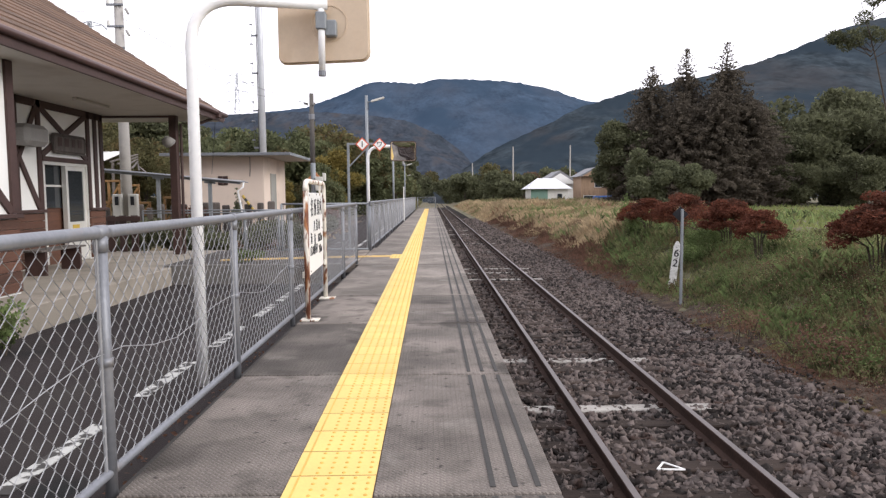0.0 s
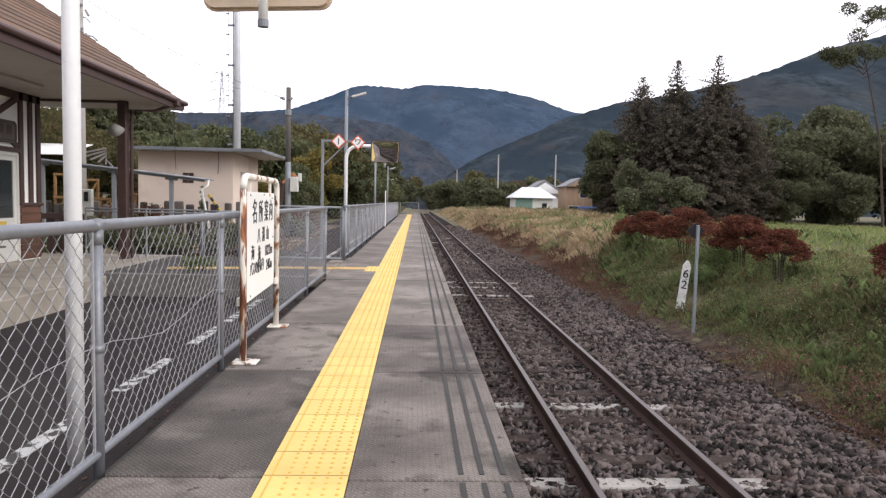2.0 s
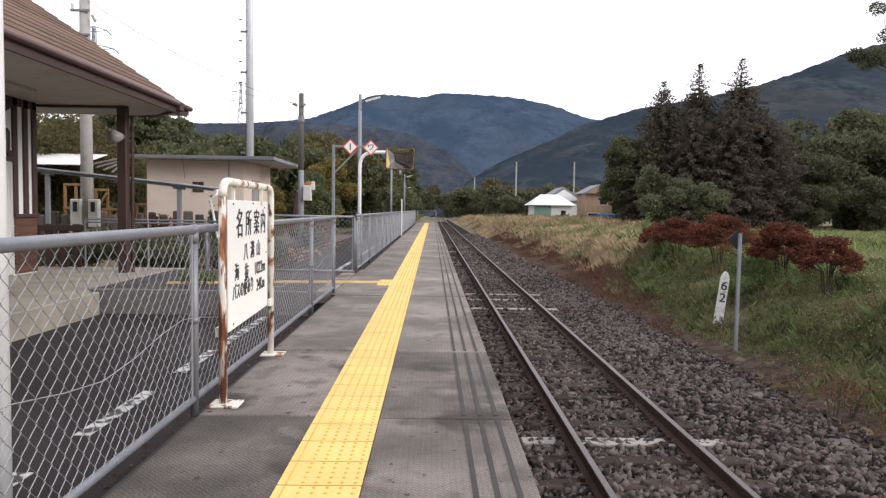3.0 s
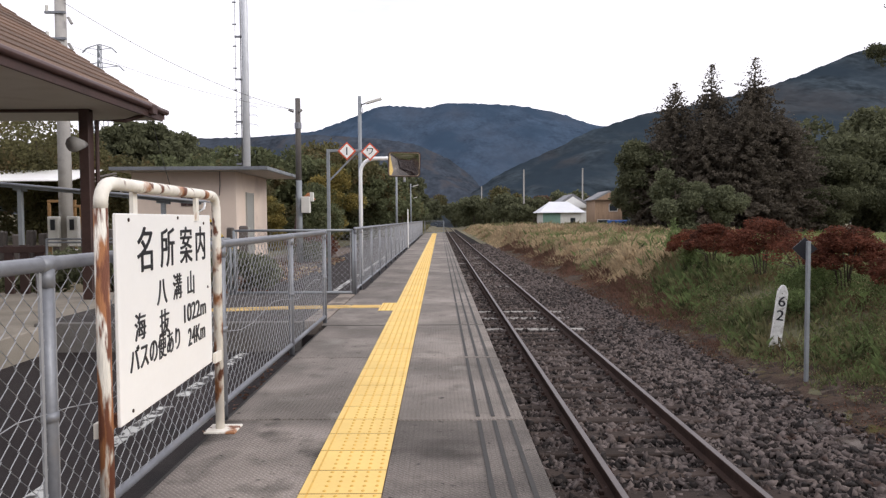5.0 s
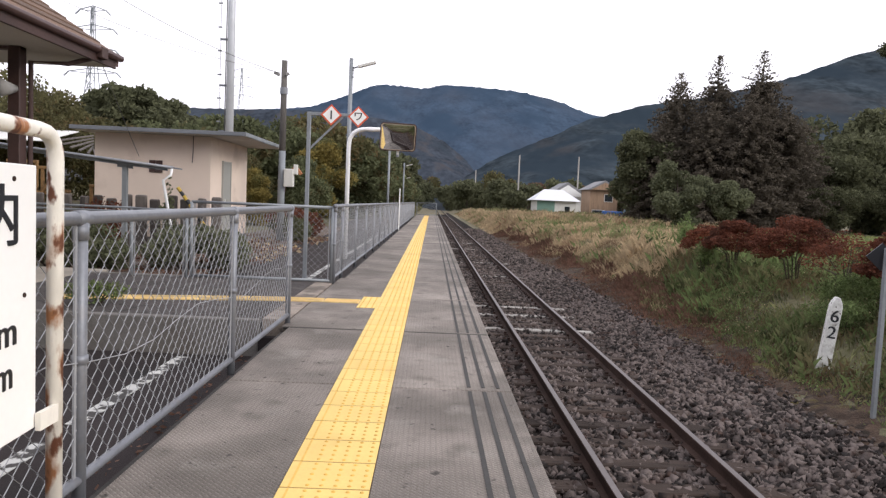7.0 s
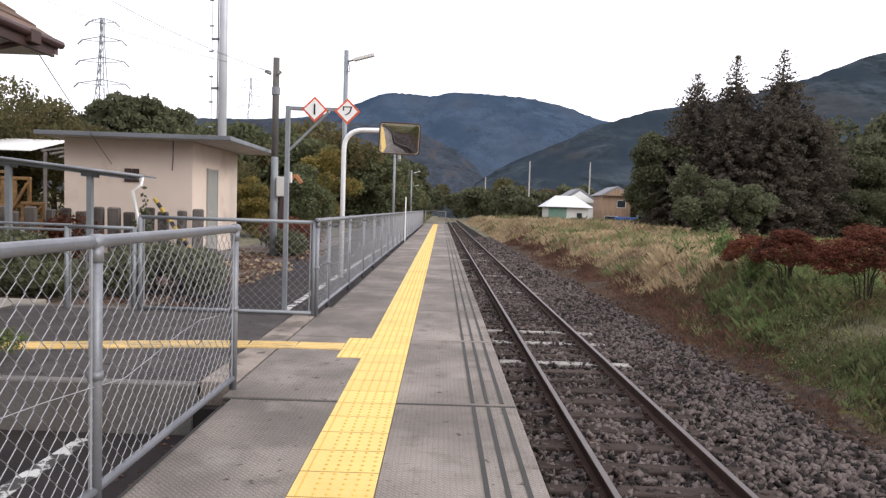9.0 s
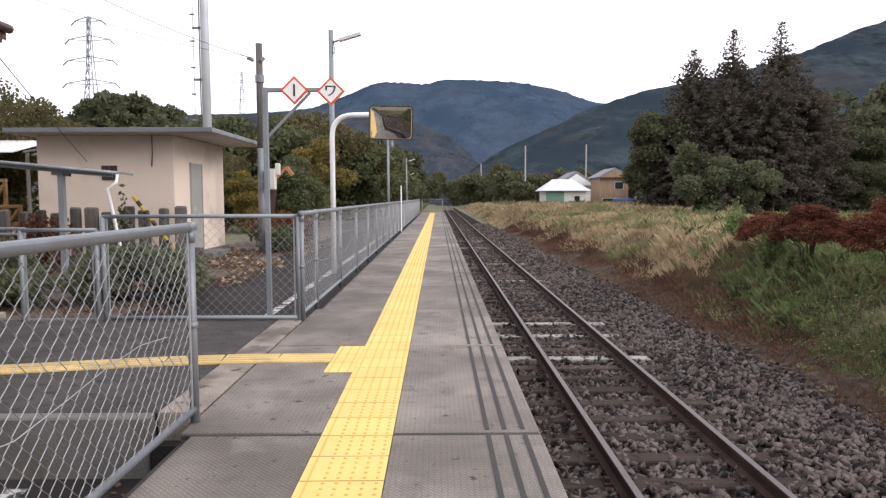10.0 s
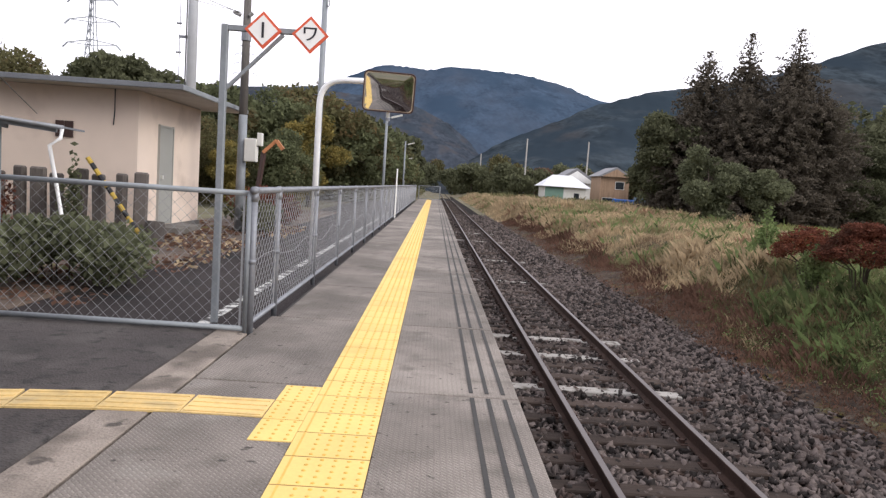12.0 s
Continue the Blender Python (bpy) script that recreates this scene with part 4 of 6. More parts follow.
# ---- station building ----
def station():
    b = thing("station_building", (-8, 8, -0.03), "half-timbered white station building with brown shingle roof", "building")
    ex, ez, y_end, slope = -5.16, 3.31, 17.52, 0.66
    z_at = lambda x: ez + (ex - x) * slope
    # roof courses
    rows, width = 24, 0.27
    for k in range(rows):
        xa, xb = ex - k * width, ex - (k + 1) * width
        bm = bmesh.new()
        pts = [(xa, z_at(xa) + 0.085), (xb - 0.05, z_at(xb - 0.05) + 0.06), (xb - 0.05, z_at(xb - 0.05) + 0.02), (xa, z_at(xa) + 0.045)]
        a = [bm.verts.new((x, -14, z)) for x, z in pts]
        c = [bm.verts.new((x, y_end, z)) for x, z in pts]
        bm.faces.new(a)
        bm.faces.new(c[::-1])
        for i in range(4):
            bm.faces.new([a[i], c[i], c[(i + 1) % 4], a[(i + 1) % 4]])
        bmesh.ops.recalc_face_normals(bm, faces=bm.faces)
        if k == 0:
            roof = part("roof", bm, ROOF, b, "brown roof in stepped shingle courses")
        else:
            part("shingle_course", bm, ROOF, roof)
    xr = ex - rows * width
    bm = bmesh.new()
    pts = [(ex + 0.03, ez - 0.13), (ex + 0.03, ez + 0.05), (xr, z_at(xr) + 0.02), (xr, z_at(xr) - 0.16)]
    a = [bm.verts.new((x, y_end - 0.10, z)) for x, z in pts]
    c = [bm.verts.new((x, y_end - 0.02, z)) for x, z in pts]
    bm.faces.new(a)
    bm.faces.new(c[::-1])
    for i in range(4):
        bm.faces.new([a[i], c[i], c[(i + 1) % 4], a[(i + 1) % 4]])
    bmesh.ops.recalc_face_normals(bm, faces=bm.faces)
    part("verge_board", bm, FASCIA, b)
    # far slope closes the roof
    bm = bmesh.new()
    q = [bm.verts.new(p) for p in ((xr, -14, z_at(xr)), (xr, y_end, z_at(xr)), (2 * xr - ex, y_end, ez), (2 * xr - ex, -14, ez))]
    bm.faces.new(q)
    part("rear_roof", bm, ROOF, b)
    part("eave_fascia", boxed(ex - 0.01, ex + 0.03, -14, y_end - 0.1, ez - 0.17, ez + 0.03, bevel=0.005), TRIM, b)
    gutter = piped([(ex + 0.06, -14, ez + 0.01), (ex + 0.06, y_end, ez + 0.01)], 0.055, 8)
    part("gutter", gutter, FASCIA, b, "brown rain gutter", smooth=True)
    part("gutter_outlet", boxed(ex - 0.02, ex + 0.12, y_end - 0.75, y_end - 0.55, ez - 0.12, ez + 0.05, bevel=0.01), TRIM, b)
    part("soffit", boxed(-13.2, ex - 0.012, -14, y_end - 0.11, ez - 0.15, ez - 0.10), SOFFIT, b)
    part("downpipe", piped([(ex, 16.85, ez - 0.10), (ex - 0.25, 16.5, ez - 0.28), (-5.76, 16.18, ez - 0.32), (-5.77, 16.18, -0.03)], 0.035, 8), TRIM, b)
    # porch post and beams
    part("porch_post", boxed(-5.97, -5.80, 15.98, 16.15, -0.03, ez - 0.15, bevel=0.01), TRIM, b)
    part("beam", boxed(-7.5, -5.80, 16.0, 16.12, ez - 0.195, ez - 0.154), TRIM, b)
    # walls
    zt = ez - 0.154
    part("wall", boxed(-7.65, -7.45, 9.62, 13.40, -0.03, zt), PLASTER, b)
    part("wall", boxed(-7.65, -7.45, 15.12, 15.85, -0.03, zt), PLASTER, b)
    part("wall", boxed(-7.65, -7.45, 13.40, 15.12, 2.02, zt), PLASTER, b)
    part("wall", boxed(-13.0, -5.72, -13.8, 9.60, -0.03, zt), PLASTER, b)
    part("wall", boxed(-13.0, -7.655, 9.605, 15.84, -0.03, zt), PLASTER, b)
    # timbers on the porch wall
    def timber(y0, z0, y1, z1, w=0.12, x=-7.432):
        part("timber", beam(bmesh.new(), (x, y0, z0), (x, y1, z1), w, 0.036, up=(1, 0, 0)), TRIM, b)
    for y in (12.55, 13.30, 15.20, 15.52, 15.80):
        timber(y, 1.02, y, zt, 0.13)
    timber(9.7, zt - 0.07, 15.85, zt - 0.07, 0.14)
    timber(13.38, 2.06, 15.14, 2.06, 0.09, -7.425)
    for y0, y1 in ((12.0, 13.24), (13.36, 15.1)):
        lo = 1.08 if y0 < 13 else 2.12
        timber(y0, zt - 0.12, y1, lo, 0.11, -7.428)
        timber(y0, lo, y1, zt - 0.12, 0.11, -7.424)
    timber(9.7, 1.08, 11.9, zt - 0.12, 0.11, -7.428)
    # wainscot boards
    for k in range(7):
        z0 = 0.0 + 0.145 * k
        part("siding_board", boxed(-7.45, -7.415, 9.63, 13.36, z0, z0 + 0.138, bevel=0.004), SIDING, b)
        part("siding_board", boxed(-7.45, -7.415, 15.16, 15.84, z0, z0 + 0.138, bevel=0.004), SIDING, b)
        part("siding_board", boxed(-5.72, -5.685, -13.7, 9.60, z0, z0 + 0.138, bevel=0.004), SIDING, b)
    part("wainscot_cap", boxed(-7.47, -7.37, 9.63, 13.40, 1.02, 1.08, bevel=0.006), TRIM, b)
    part("wainscot_cap", boxed(-7.47, -7.37, 15.12, 15.86, 1.02, 1.08, bevel=0.006), TRIM, b)
    part("wainscot_cap", boxed(-5.74, -5.64, -13.7, 9.64, 1.02, 1.08, bevel=0.006), TRIM, b)
    for y in (9.53, 7.3, 5.0):
        part("timber", boxed(-5.725, -5.68, y - 0.08, y + 0.08, 1.085, zt), TRIM, b)
    part("timber", beam(bmesh.new(), (-5.70, 9.45, 1.1), (-5.70, 7.4, zt - 0.1), 0.12, 0.036, up=(1, 0, 0)), TRIM, b)
    # entrance: frame, sliding door, dark glazed opening
    part("interior", boxed(-7.64, -7.58, 13.40, 15.12, -0.03, 2.02), SIDING, b)
    for y0, y1, z0, z1 in ((13.40, 13.46, 0, 2.0), (15.06, 15.12, 0, 2.0), (13.46, 15.06, 1.95, 2.02), (14.22, 14.27, 0, 1.95)):
        part("door_frame", boxed(-7.52, -7.43, y0, y1, z0, z1), ALU, b)
    part("fixed_pane", boxed(-7.56, -7.55, 13.46, 14.22, 1.1, 1.95), DARKGLASS, b)
    part("pane_bar", boxed(-7.545, -7.53, 13.46, 14.22, 1.52, 1.56), ALU, b)
    door = part("door", boxed(-7.50, -7.46, 14.27, 15.06, -0.02, 0.80), ALU, b, "white aluminium sliding door")
    part("door_stile", boxed(-7.50, -7.46, 14.27, 14.36, 0.80, 1.95), ALU, door)
    part("door_stile", boxed(-7.50, -7.46, 14.97, 15.06, 0.80, 1.95), ALU, door)
    part("door_stile", boxed(-7.50, -7.46, 14.36, 14.97, 1.86, 1.95), ALU, door)
    part("door_glass", boxed(-7.485, -7.475, 14.36, 14.97, 0.80, 1.86), DARKGLASS, door)
    part("push_plate", boxed(-7.458, -7.45, 14.45, 14.72, 0.66, 0.74), YELLOWPAINT, door, "yellow notice strip")
    # porch fittings
    part("name_plaque", boxed(-7.42, -7.36, 13.70, 14.95, 2.18, 2.58, bevel=0.06), OLDTIMBER, b, "brown carved wooden plaque")
    for u, w in ((13.85, 0.14), (14.1, 0.16), (14.38, 0.12), (14.62, 0.15)):
        part("plaque_mark", boxed(-7.356, -7.350, u, u + w, 2.33, 2.50), TRIM, b)
    part("hood", boxed(-7.42, -7.05, 12.30, 13.02, 2.24, 2.62, bevel=0.08), SPEAKER, b, "grey metal hood on the wall")
    part("ceiling_tube", boxed(-6.62, -6.52, 13.0, 14.3, ez - 0.21, ez - 0.153, bevel=0.01), SOFFIT, b, "fluorescent tube fitting")
    sp = piped([(-5.86, 15.97, 2.57), (-5.86, 15.80, 2.55), (-5.86, 15.60, 2.53)], 0.05, 12, 0.13)
    part("loudspeaker", sp, SPEAKER, b, "grey horn loudspeaker", smooth=True)
    return b


station()


def bench(x, y):
    s = thing("bench", (x, y, -0.03), "dark wooden slatted bench against the station wall", "bench")
    for k in range(4):
        part("slat", boxed(x + 0.11 * k, x + 0.11 * k + 0.09, y, y + 1.5, 0.38, 0.41, bevel=0.005), OLDTIMBER, s)
    for yy in (y + 0.15, y + 1.3):
        part("leg", boxed(x + 0.04, x + 0.40, yy, yy + 0.06, -0.03, 0.38, bevel=0.005), TRIM, s)


bench(-6.95, 11.6)


# ---- hut, shed, poles ----
def hut():
    b = thing("equipment_hut", (-7.9, 27, -0.18), "small pink-beige rendered hut with a flat grey roof", "building")
    x0, x1, y0, y1, zt = -9.02, -5.95, 24.8, 28.4, 2.72
    part("wall", boxed(x0, x1, y0, y1, -0.2, zt, bevel=0.01), HUTWALL, b)
    part("plinth", boxed(x0 - 0.03, x1 + 0.03, y0 - 0.03, y1 + 0.03, -0.3, 0.0), CONCRETE_EDGE, b)
    roof = part("roof", boxed(-9.35, -4.90, 24.2, 28.3 + 0.4, zt + 0.02, zt + 0.09), HUTROOF, b, "flat grey roof slab with wide eaves")
    part("roof_edge", boxed(-9.38, -4.87, 24.17, 24.21, zt + 0.01, zt + 0.11, bevel=0.006), HUTROOF, roof)
    part("roof_edge", boxed(-4.91, -4.87, 24.21, 28.72, zt + 0.01, zt + 0.11, bevel=0.006), POLEGREY, roof)
    part("soffit", boxed(-9.34, -4.92, 24.22, 28.69, zt + 0.004, zt + 0.018), SOFFIT, roof)
    door = part("door", boxed(x1 + 0.002, x1 + 0.035, 25.80, 26.52, 0.02, 2.10, bevel=0.004), STEELDOOR, b, "grey steel door")
    for y, z, w, h in ((25.77, 0.02, 0.03, 2.13), (26.52, 0.02, 0.03, 2.13)):
        part("door_frame", boxed(x1, x1 + 0.05, y, y + w, z, z + h), STEELDOOR, door)
    part("door_frame", boxed(x1, x1 + 0.05, 25.80, 26.52, 2.10, 2.14), STEELDOOR, door)
    part("door_handle", boxed(x1 + 0.036, x1 + 0.08, 25.88, 25.94, 1.0, 1.08), ALU, door)
    part("step", boxed(x1, x1 + 0.6, 25.5, 26.9, -0.2, 0.0, bevel=0.01), CONCRETE_EDGE, b)
    for x in (-7.57, -7.39):
        part("vent_window", boxed(x, x + 0.165, y0 - 0.03, y0 + 0.02, 1.72, 2.04, bevel=0.004), TRIM, b, "small dark louvred vent")
    part("wall_cable", piped([(-6.42, y0 - 0.012, 2.76), (-6.42, y0 - 0.012, 2.3), (-6.44, y0 - 0.012, 2.02)], 0.012, 6), CABLE, b)
    return b


hut()


def shed():
    """The low pipe-framed roof beside the yard."""
    s = thing("cycle_shelter", (-8.5, 23, -0.2), "low open shelter with a thin metal roof and steel posts", "shelter")
    bm = bmesh.new()
    pts = [(-11.2, 2.27), (-5.95, 1.77), (-5.95, 1.80), (-11.2, 2.30)]
    a = [bm.verts.new((x, 21.9, z)) for x, z in pts]
    c = [bm.verts.new((x, 22.7, z - 0.02)) for x, z in pts]
    bm.faces.new(a)
    bm.faces.new(c[::-1])
    for i in range(4):
        bm.faces.new([a[i], c[i], c[(i + 1) % 4], a[(i + 1) % 4]])
    bmesh.ops.recalc_face_normals(bm, faces=bm.faces)
    part("roof", bm, HUTROOF, s, "thin sloping sheet roof")
    part("front_beam", beam(bmesh.new(), (-11.2, 21.93, 2.21), (-6.0, 21.93, 1.72), 0.05, 0.06), POLEGREY, s)
    part("gutter", piped([(-11.2, 21.86, 2.27), (-5.86, 21.86, 1.765)], 0.035, 8), GALV, s, smooth=True)
    part("downpipe", piped([(-5.88, 21.86, 1.75), (-5.90, 21.86, 1.60), (-6.07, 21.86, 1.48), (-5.98, 21.9, 0.9), (-5.86, 21.9, 0.25), (-5.85, 21.9, -0.2)], 0.032, 8), WHITEPIPE, s, smooth=True)
    for x in (-6.98, -8.6, -10.6):
        zt = 2.21 - (x + 11.2) * 0.0942
        part("post", boxed(x - 0.05, x + 0.05, 21.95, 22.05, -0.2, zt - 0.02), POLEGREY, s)
        part("post_arm", beam(bmesh.new(), (x - 0.17, 22.0, zt - 0.04), (x + 0.17, 22.0, zt - 0.07), 0.06, 0.07), POLEGREY, s)


shed()


def sleeper_fence():
    rng = random.Random(5)
    for k in range(20):
        x = -5.55 - 0.375 * k
        w, top = rng.uniform(0.20, 0.27), 1.12 + rng.uniform(-0.09, 0.05) - 0.008 * k
        bm = boxed(-w / 2, w / 2, -0.07, 0.07, -0.35, top, bevel=0.03)
        bmesh.ops.transform(bm, matrix=Matrix.Translation((x, 24.0 + rng.uniform(-0.05, 0.05), 0)) @ Euler((rng.uniform(-0.03, 0.03), rng.uniform(-0.03, 0.03), rng.uniform(-0.3, 0.3))).to_matrix().to_4x4(), verts=bm.verts)
        ob = part("timber_stake", bm, OLDTIMBER)
        tagged(ob, "weathered old railway sleeper standing upright as fence stake", "fence post", "upright sleeper fence")
    bm = piped([(-5.18, 23.75, -0.2), (-5.16, 23.75, 0.18), (-5.16, 23.76, 0.25)], 0.19, 9, 0.17)
    tagged(part("tree_stump", bm, OLDTIMBER), "short weathered grey stump on bare soil", "stump")
    s = thing("warning_bar", (-6.2, 23.7, -0.15), "yellow and black striped bar leaning on the sleeper fence", "barrier pole")
    a, c = Vector((-5.38, 23.80, -0.12)), Vector((-6.47, 23.86, 1.34))
    for k in range(14):
        part("stripe", piped([a.lerp(c, k / 14), a.lerp(c, (k + 1) / 14)], 0.045, 8), YELLOWPAINT if k % 2 else INK, s)


sleeper_fence()


def utility_poles():
    s = thing("utility_pole", (-10.26, 23.5, -0.2), "tall concrete utility pole carrying wires and meter boxes", "utility pole", "utility poles")
    part("pole", piped([(-10.26, 23.5, -0.2), (-10.26, 23.5, 9.5)], 0.19, 14, 0.13), CONCPOLE, s, smooth=True)
    for dx in (-0.22, 0.30):
        bx = part("meter_box", boxed(-10.26 + dx - 0.14, -10.26 + dx + 0.16, 23.20, 23.38, 0.60, 1.42, bevel=0.02), WHITEBOX, s, "white meter box")
        part("dial", boxed(-10.26 + dx - 0.05, -10.26 + dx + 0.07, 23.185, 23.20, 1.05, 1.34), INK, bx)
    for z in (5.4, 6.2, 6.9, 7.6, 8.3):
        part("bracket", boxed(-10.6, -10.05, 23.32, 23.40, z, z + 0.06), GALV, s)
        part("insulator", piped([(-10.55, 23.36, z + 0.05), (-10.55, 23.36, z + 0.22)], 0.045, 8), WHITEBOX, s)
        part("insulator", piped([(-9.98, 23.36, z - 0.1), (-9.88, 23.36, z - 0.28)], 0.04, 8), SPEAKER, s)
    s = thing("utility_pole", (-4.63, 27.4, -0.18), "dark wooden utility pole with a white switch box", "utility pole", "utility poles")
    part("pole", piped([(-4.63, 27.4, -0.18), (-4.63, 27.4, 2.6)], 0.11, 12, 0.10), POLEGREY, s, smooth=True)
    part("upper_pole", piped([(-4.63, 27.4, 2.4), (-4.63, 27.4, 5.3)], 0.10, 12, 0.085), WOODPOLE, s, smooth=True)
    bx = part("switch_box", boxed(-4.52, -4.24, 27.18, 27.4, 1.52, 2.06, bevel=0.015), WHITEBOX, s, "white metal switch box")
    part("side_box", boxed(-4.24, -4.13, 27.22, 27.4, 1.9, 2.2, bevel=0.01), WHITEBOX, bx)
    part("insulator", piped([(-4.75, 27.3, 4.85), (-4.91, 27.3, 4.92)], 0.045, 8), SPEAKER, s)
    part("insulator", piped([(-4.55, 27.3, 4.85), (-4.47, 27.3, 4.92)], 0.045, 8), SPEAKER, s)
    part("band", piped([(-4.63, 27.4, 4.3), (-4.63, 27.4, 4.5)], 0.115, 12), GALV, s)
    m = thing("steel_mast", (-8.0, 33.4, -0.2), "tall tapered grey steel mast with a climbing line", "mast")
    part("mast", piped([(-8.0, 33.4, -0.2), (-8.0, 33.4, 17)], 0.17, 16, 0.11), MASTSTEEL, m, smooth=True)
    part("conductor", piped([(-8.40, 33.4, -0.2), (-8.40, 33.4, 16)], 0.010, 6), CABLE, m)
    part("side_cable", piped([(-8.17, 33.3, -0.2), (-8.13, 33.3, 16.5)], 0.022, 6), CABLE, m)
    for k in range(15):
        part("step_bolt", piped([(-8.50, 33.4, 3.1 + 0.9 * k), (-8.35, 33.4, 3.1 + 0.9 * k)], 0.03, 6), GALV, m)
    for k in range(8):
        part("stand_off", boxed(-8.42, -8.0, 33.37, 33.43, 3.6 + 1.75 * k, 3.68 + 1.75 * k), GALV, m)
    for x, y, h in ((17.5, 148, 11.5), (30.5, 152, 12.0), (12.5, 210, 11)):
        bm = piped([(x, y, -0.5), (x, y, h)], 0.19, 8, 0.13)
        tagged(part("utility_pole", bm, CONCPOLE), "distant grey concrete pole beside the houses", "utility pole", "utility poles")


utility_poles()


def wire(name, a, c, sag, r=0.007, label="thin overhead cable between poles"):
    a, c = Vector(a), Vector(c)
    pts = [a.lerp(c, t) - Vector((0, 0, 4 * sag * t * (1 - t))) for t in (i / 14 for i in range(15))]
    tagged(part(name, piped(pts, r, 5), CABLE), label, "cable", "overhead cables")


wire("overhead_cable", (-10.1, 23.4, 7.2), (-4.75, 27.3, 4.9), 0.30, 0.008)
wire("overhead_cable", (-10.05, 23.4, 6.1), (-4.72, 27.3, 4.92), 0.26, 0.006)
wire("overhead_cable", (-10.3, 23.4, 7.4), (-30, 18, 8.2), 0.5)
wire("overhead_cable", (-5.3, 17.3, 3.2), (-7.6, 24.2, 2.1), 0.02, 0.007)


# ---- trees and plants ----
def leaves(centres, sizes, rng, flat=0.0):
    """Small folded leaf clumps, one quad each, at the centres."""
    n = len(centres)
    d = rng.normal(size=(n, 3))
    d[:, 2] *= 1 - flat
    d /= np.linalg.norm(d, axis=1, keepdims=True) + 1e-9
    e = np.cross(d, rng.normal(size=(n, 3)))
    e /= np.linalg.norm(e, axis=1, keepdims=True) + 1e-9
    s = np.asarray(sizes)[:, None]
    v = np.stack([centres - d * s, centres + e * s * 0.55, centres + d * s, centres - e * s * 0.55], 1)
    return v.reshape(-1, 3), np.arange(4 * n).reshape(-1, 4)


def blobs_points(blobs, n, rng):
    """Points in ellipsoids, most of them near the skin."""
    vol = np.array([b[3] * b[4] * b[5] for b in blobs]) ** 0.75
    pick = rng.choice(len(blobs), n, p=vol / vol.sum())
    B = np.array(blobs)[pick]
    d = rng.normal(size=(n, 3))
    d /= np.linalg.norm(d, axis=1, keepdims=True)
    r = rng.uniform(0.35, 1.0, n) ** 0.5 * rng.uniform(0.8, 1.12, n)
    return B[:, :3] + d * r[:, None] * B[:, 3:]


def broadleaf(name, at, h, r, n, size, material, seed, label, trunks=1, spread=0.35):
    rng = np.random.default_rng(seed)
    x, y, z = at
    t = thing(name, at, label, "tree")
    bm = bmesh.new()
    blobs = []
    for k in range(trunks):
        lean = rng.uniform(-0.1, 0.1, 2) * h
        top = Vector((x + lean[0], y + lean[1], z + h * 0.75))
        mid = Vector((x + lean[0] * 0.4, y + lean[1] * 0.4, z + h * 0.38))
        tube(bm, [(x, y, z - 0.2), mid, top], h * 0.026, 7, h * 0.008)
        for i in range(7):
            a = rng.uniform(0, 2 * math.pi)
            rr, zz = r * rng.uniform(0.45, 0.8), z + h * rng.uniform(0.42, 0.85)
            tip = Vector((mid.x + rr * math.cos(a), mid.y + rr * math.sin(a), zz))
            tube(bm, [mid.lerp(top, rng.uniform(0, 0.6)), tip], h * 0.010, 5, h * 0.003)
            b = r * rng.uniform(0.32, 0.55)
            blobs.append((tip.x, tip.y, tip.z, b, b, b * rng.uniform(0.6, 0.85)))
    for i in range(9):
        a, rr = rng.uniform(0, 2 * math.pi), r * rng.uniform(0, 0.62)
        b = r * rng.uniform(0.3, 0.5)
        blobs.append((x + rr * math.cos(a), y + rr * math.sin(a), z + h * rng.uniform(spread, 0.93), b, b, b * 0.8))
    part("trunk", bm, BARK, t)
    pts = blobs_points(blobs, n, rng)
    pts[:, 2] = np.minimum(pts[:, 2], z + h * 1.04)
    v, f = leaves(pts, rng.uniform(0.6, 1.4, n) * size, rng)
    from_arrays("crown", v, f, material, t)
    return t


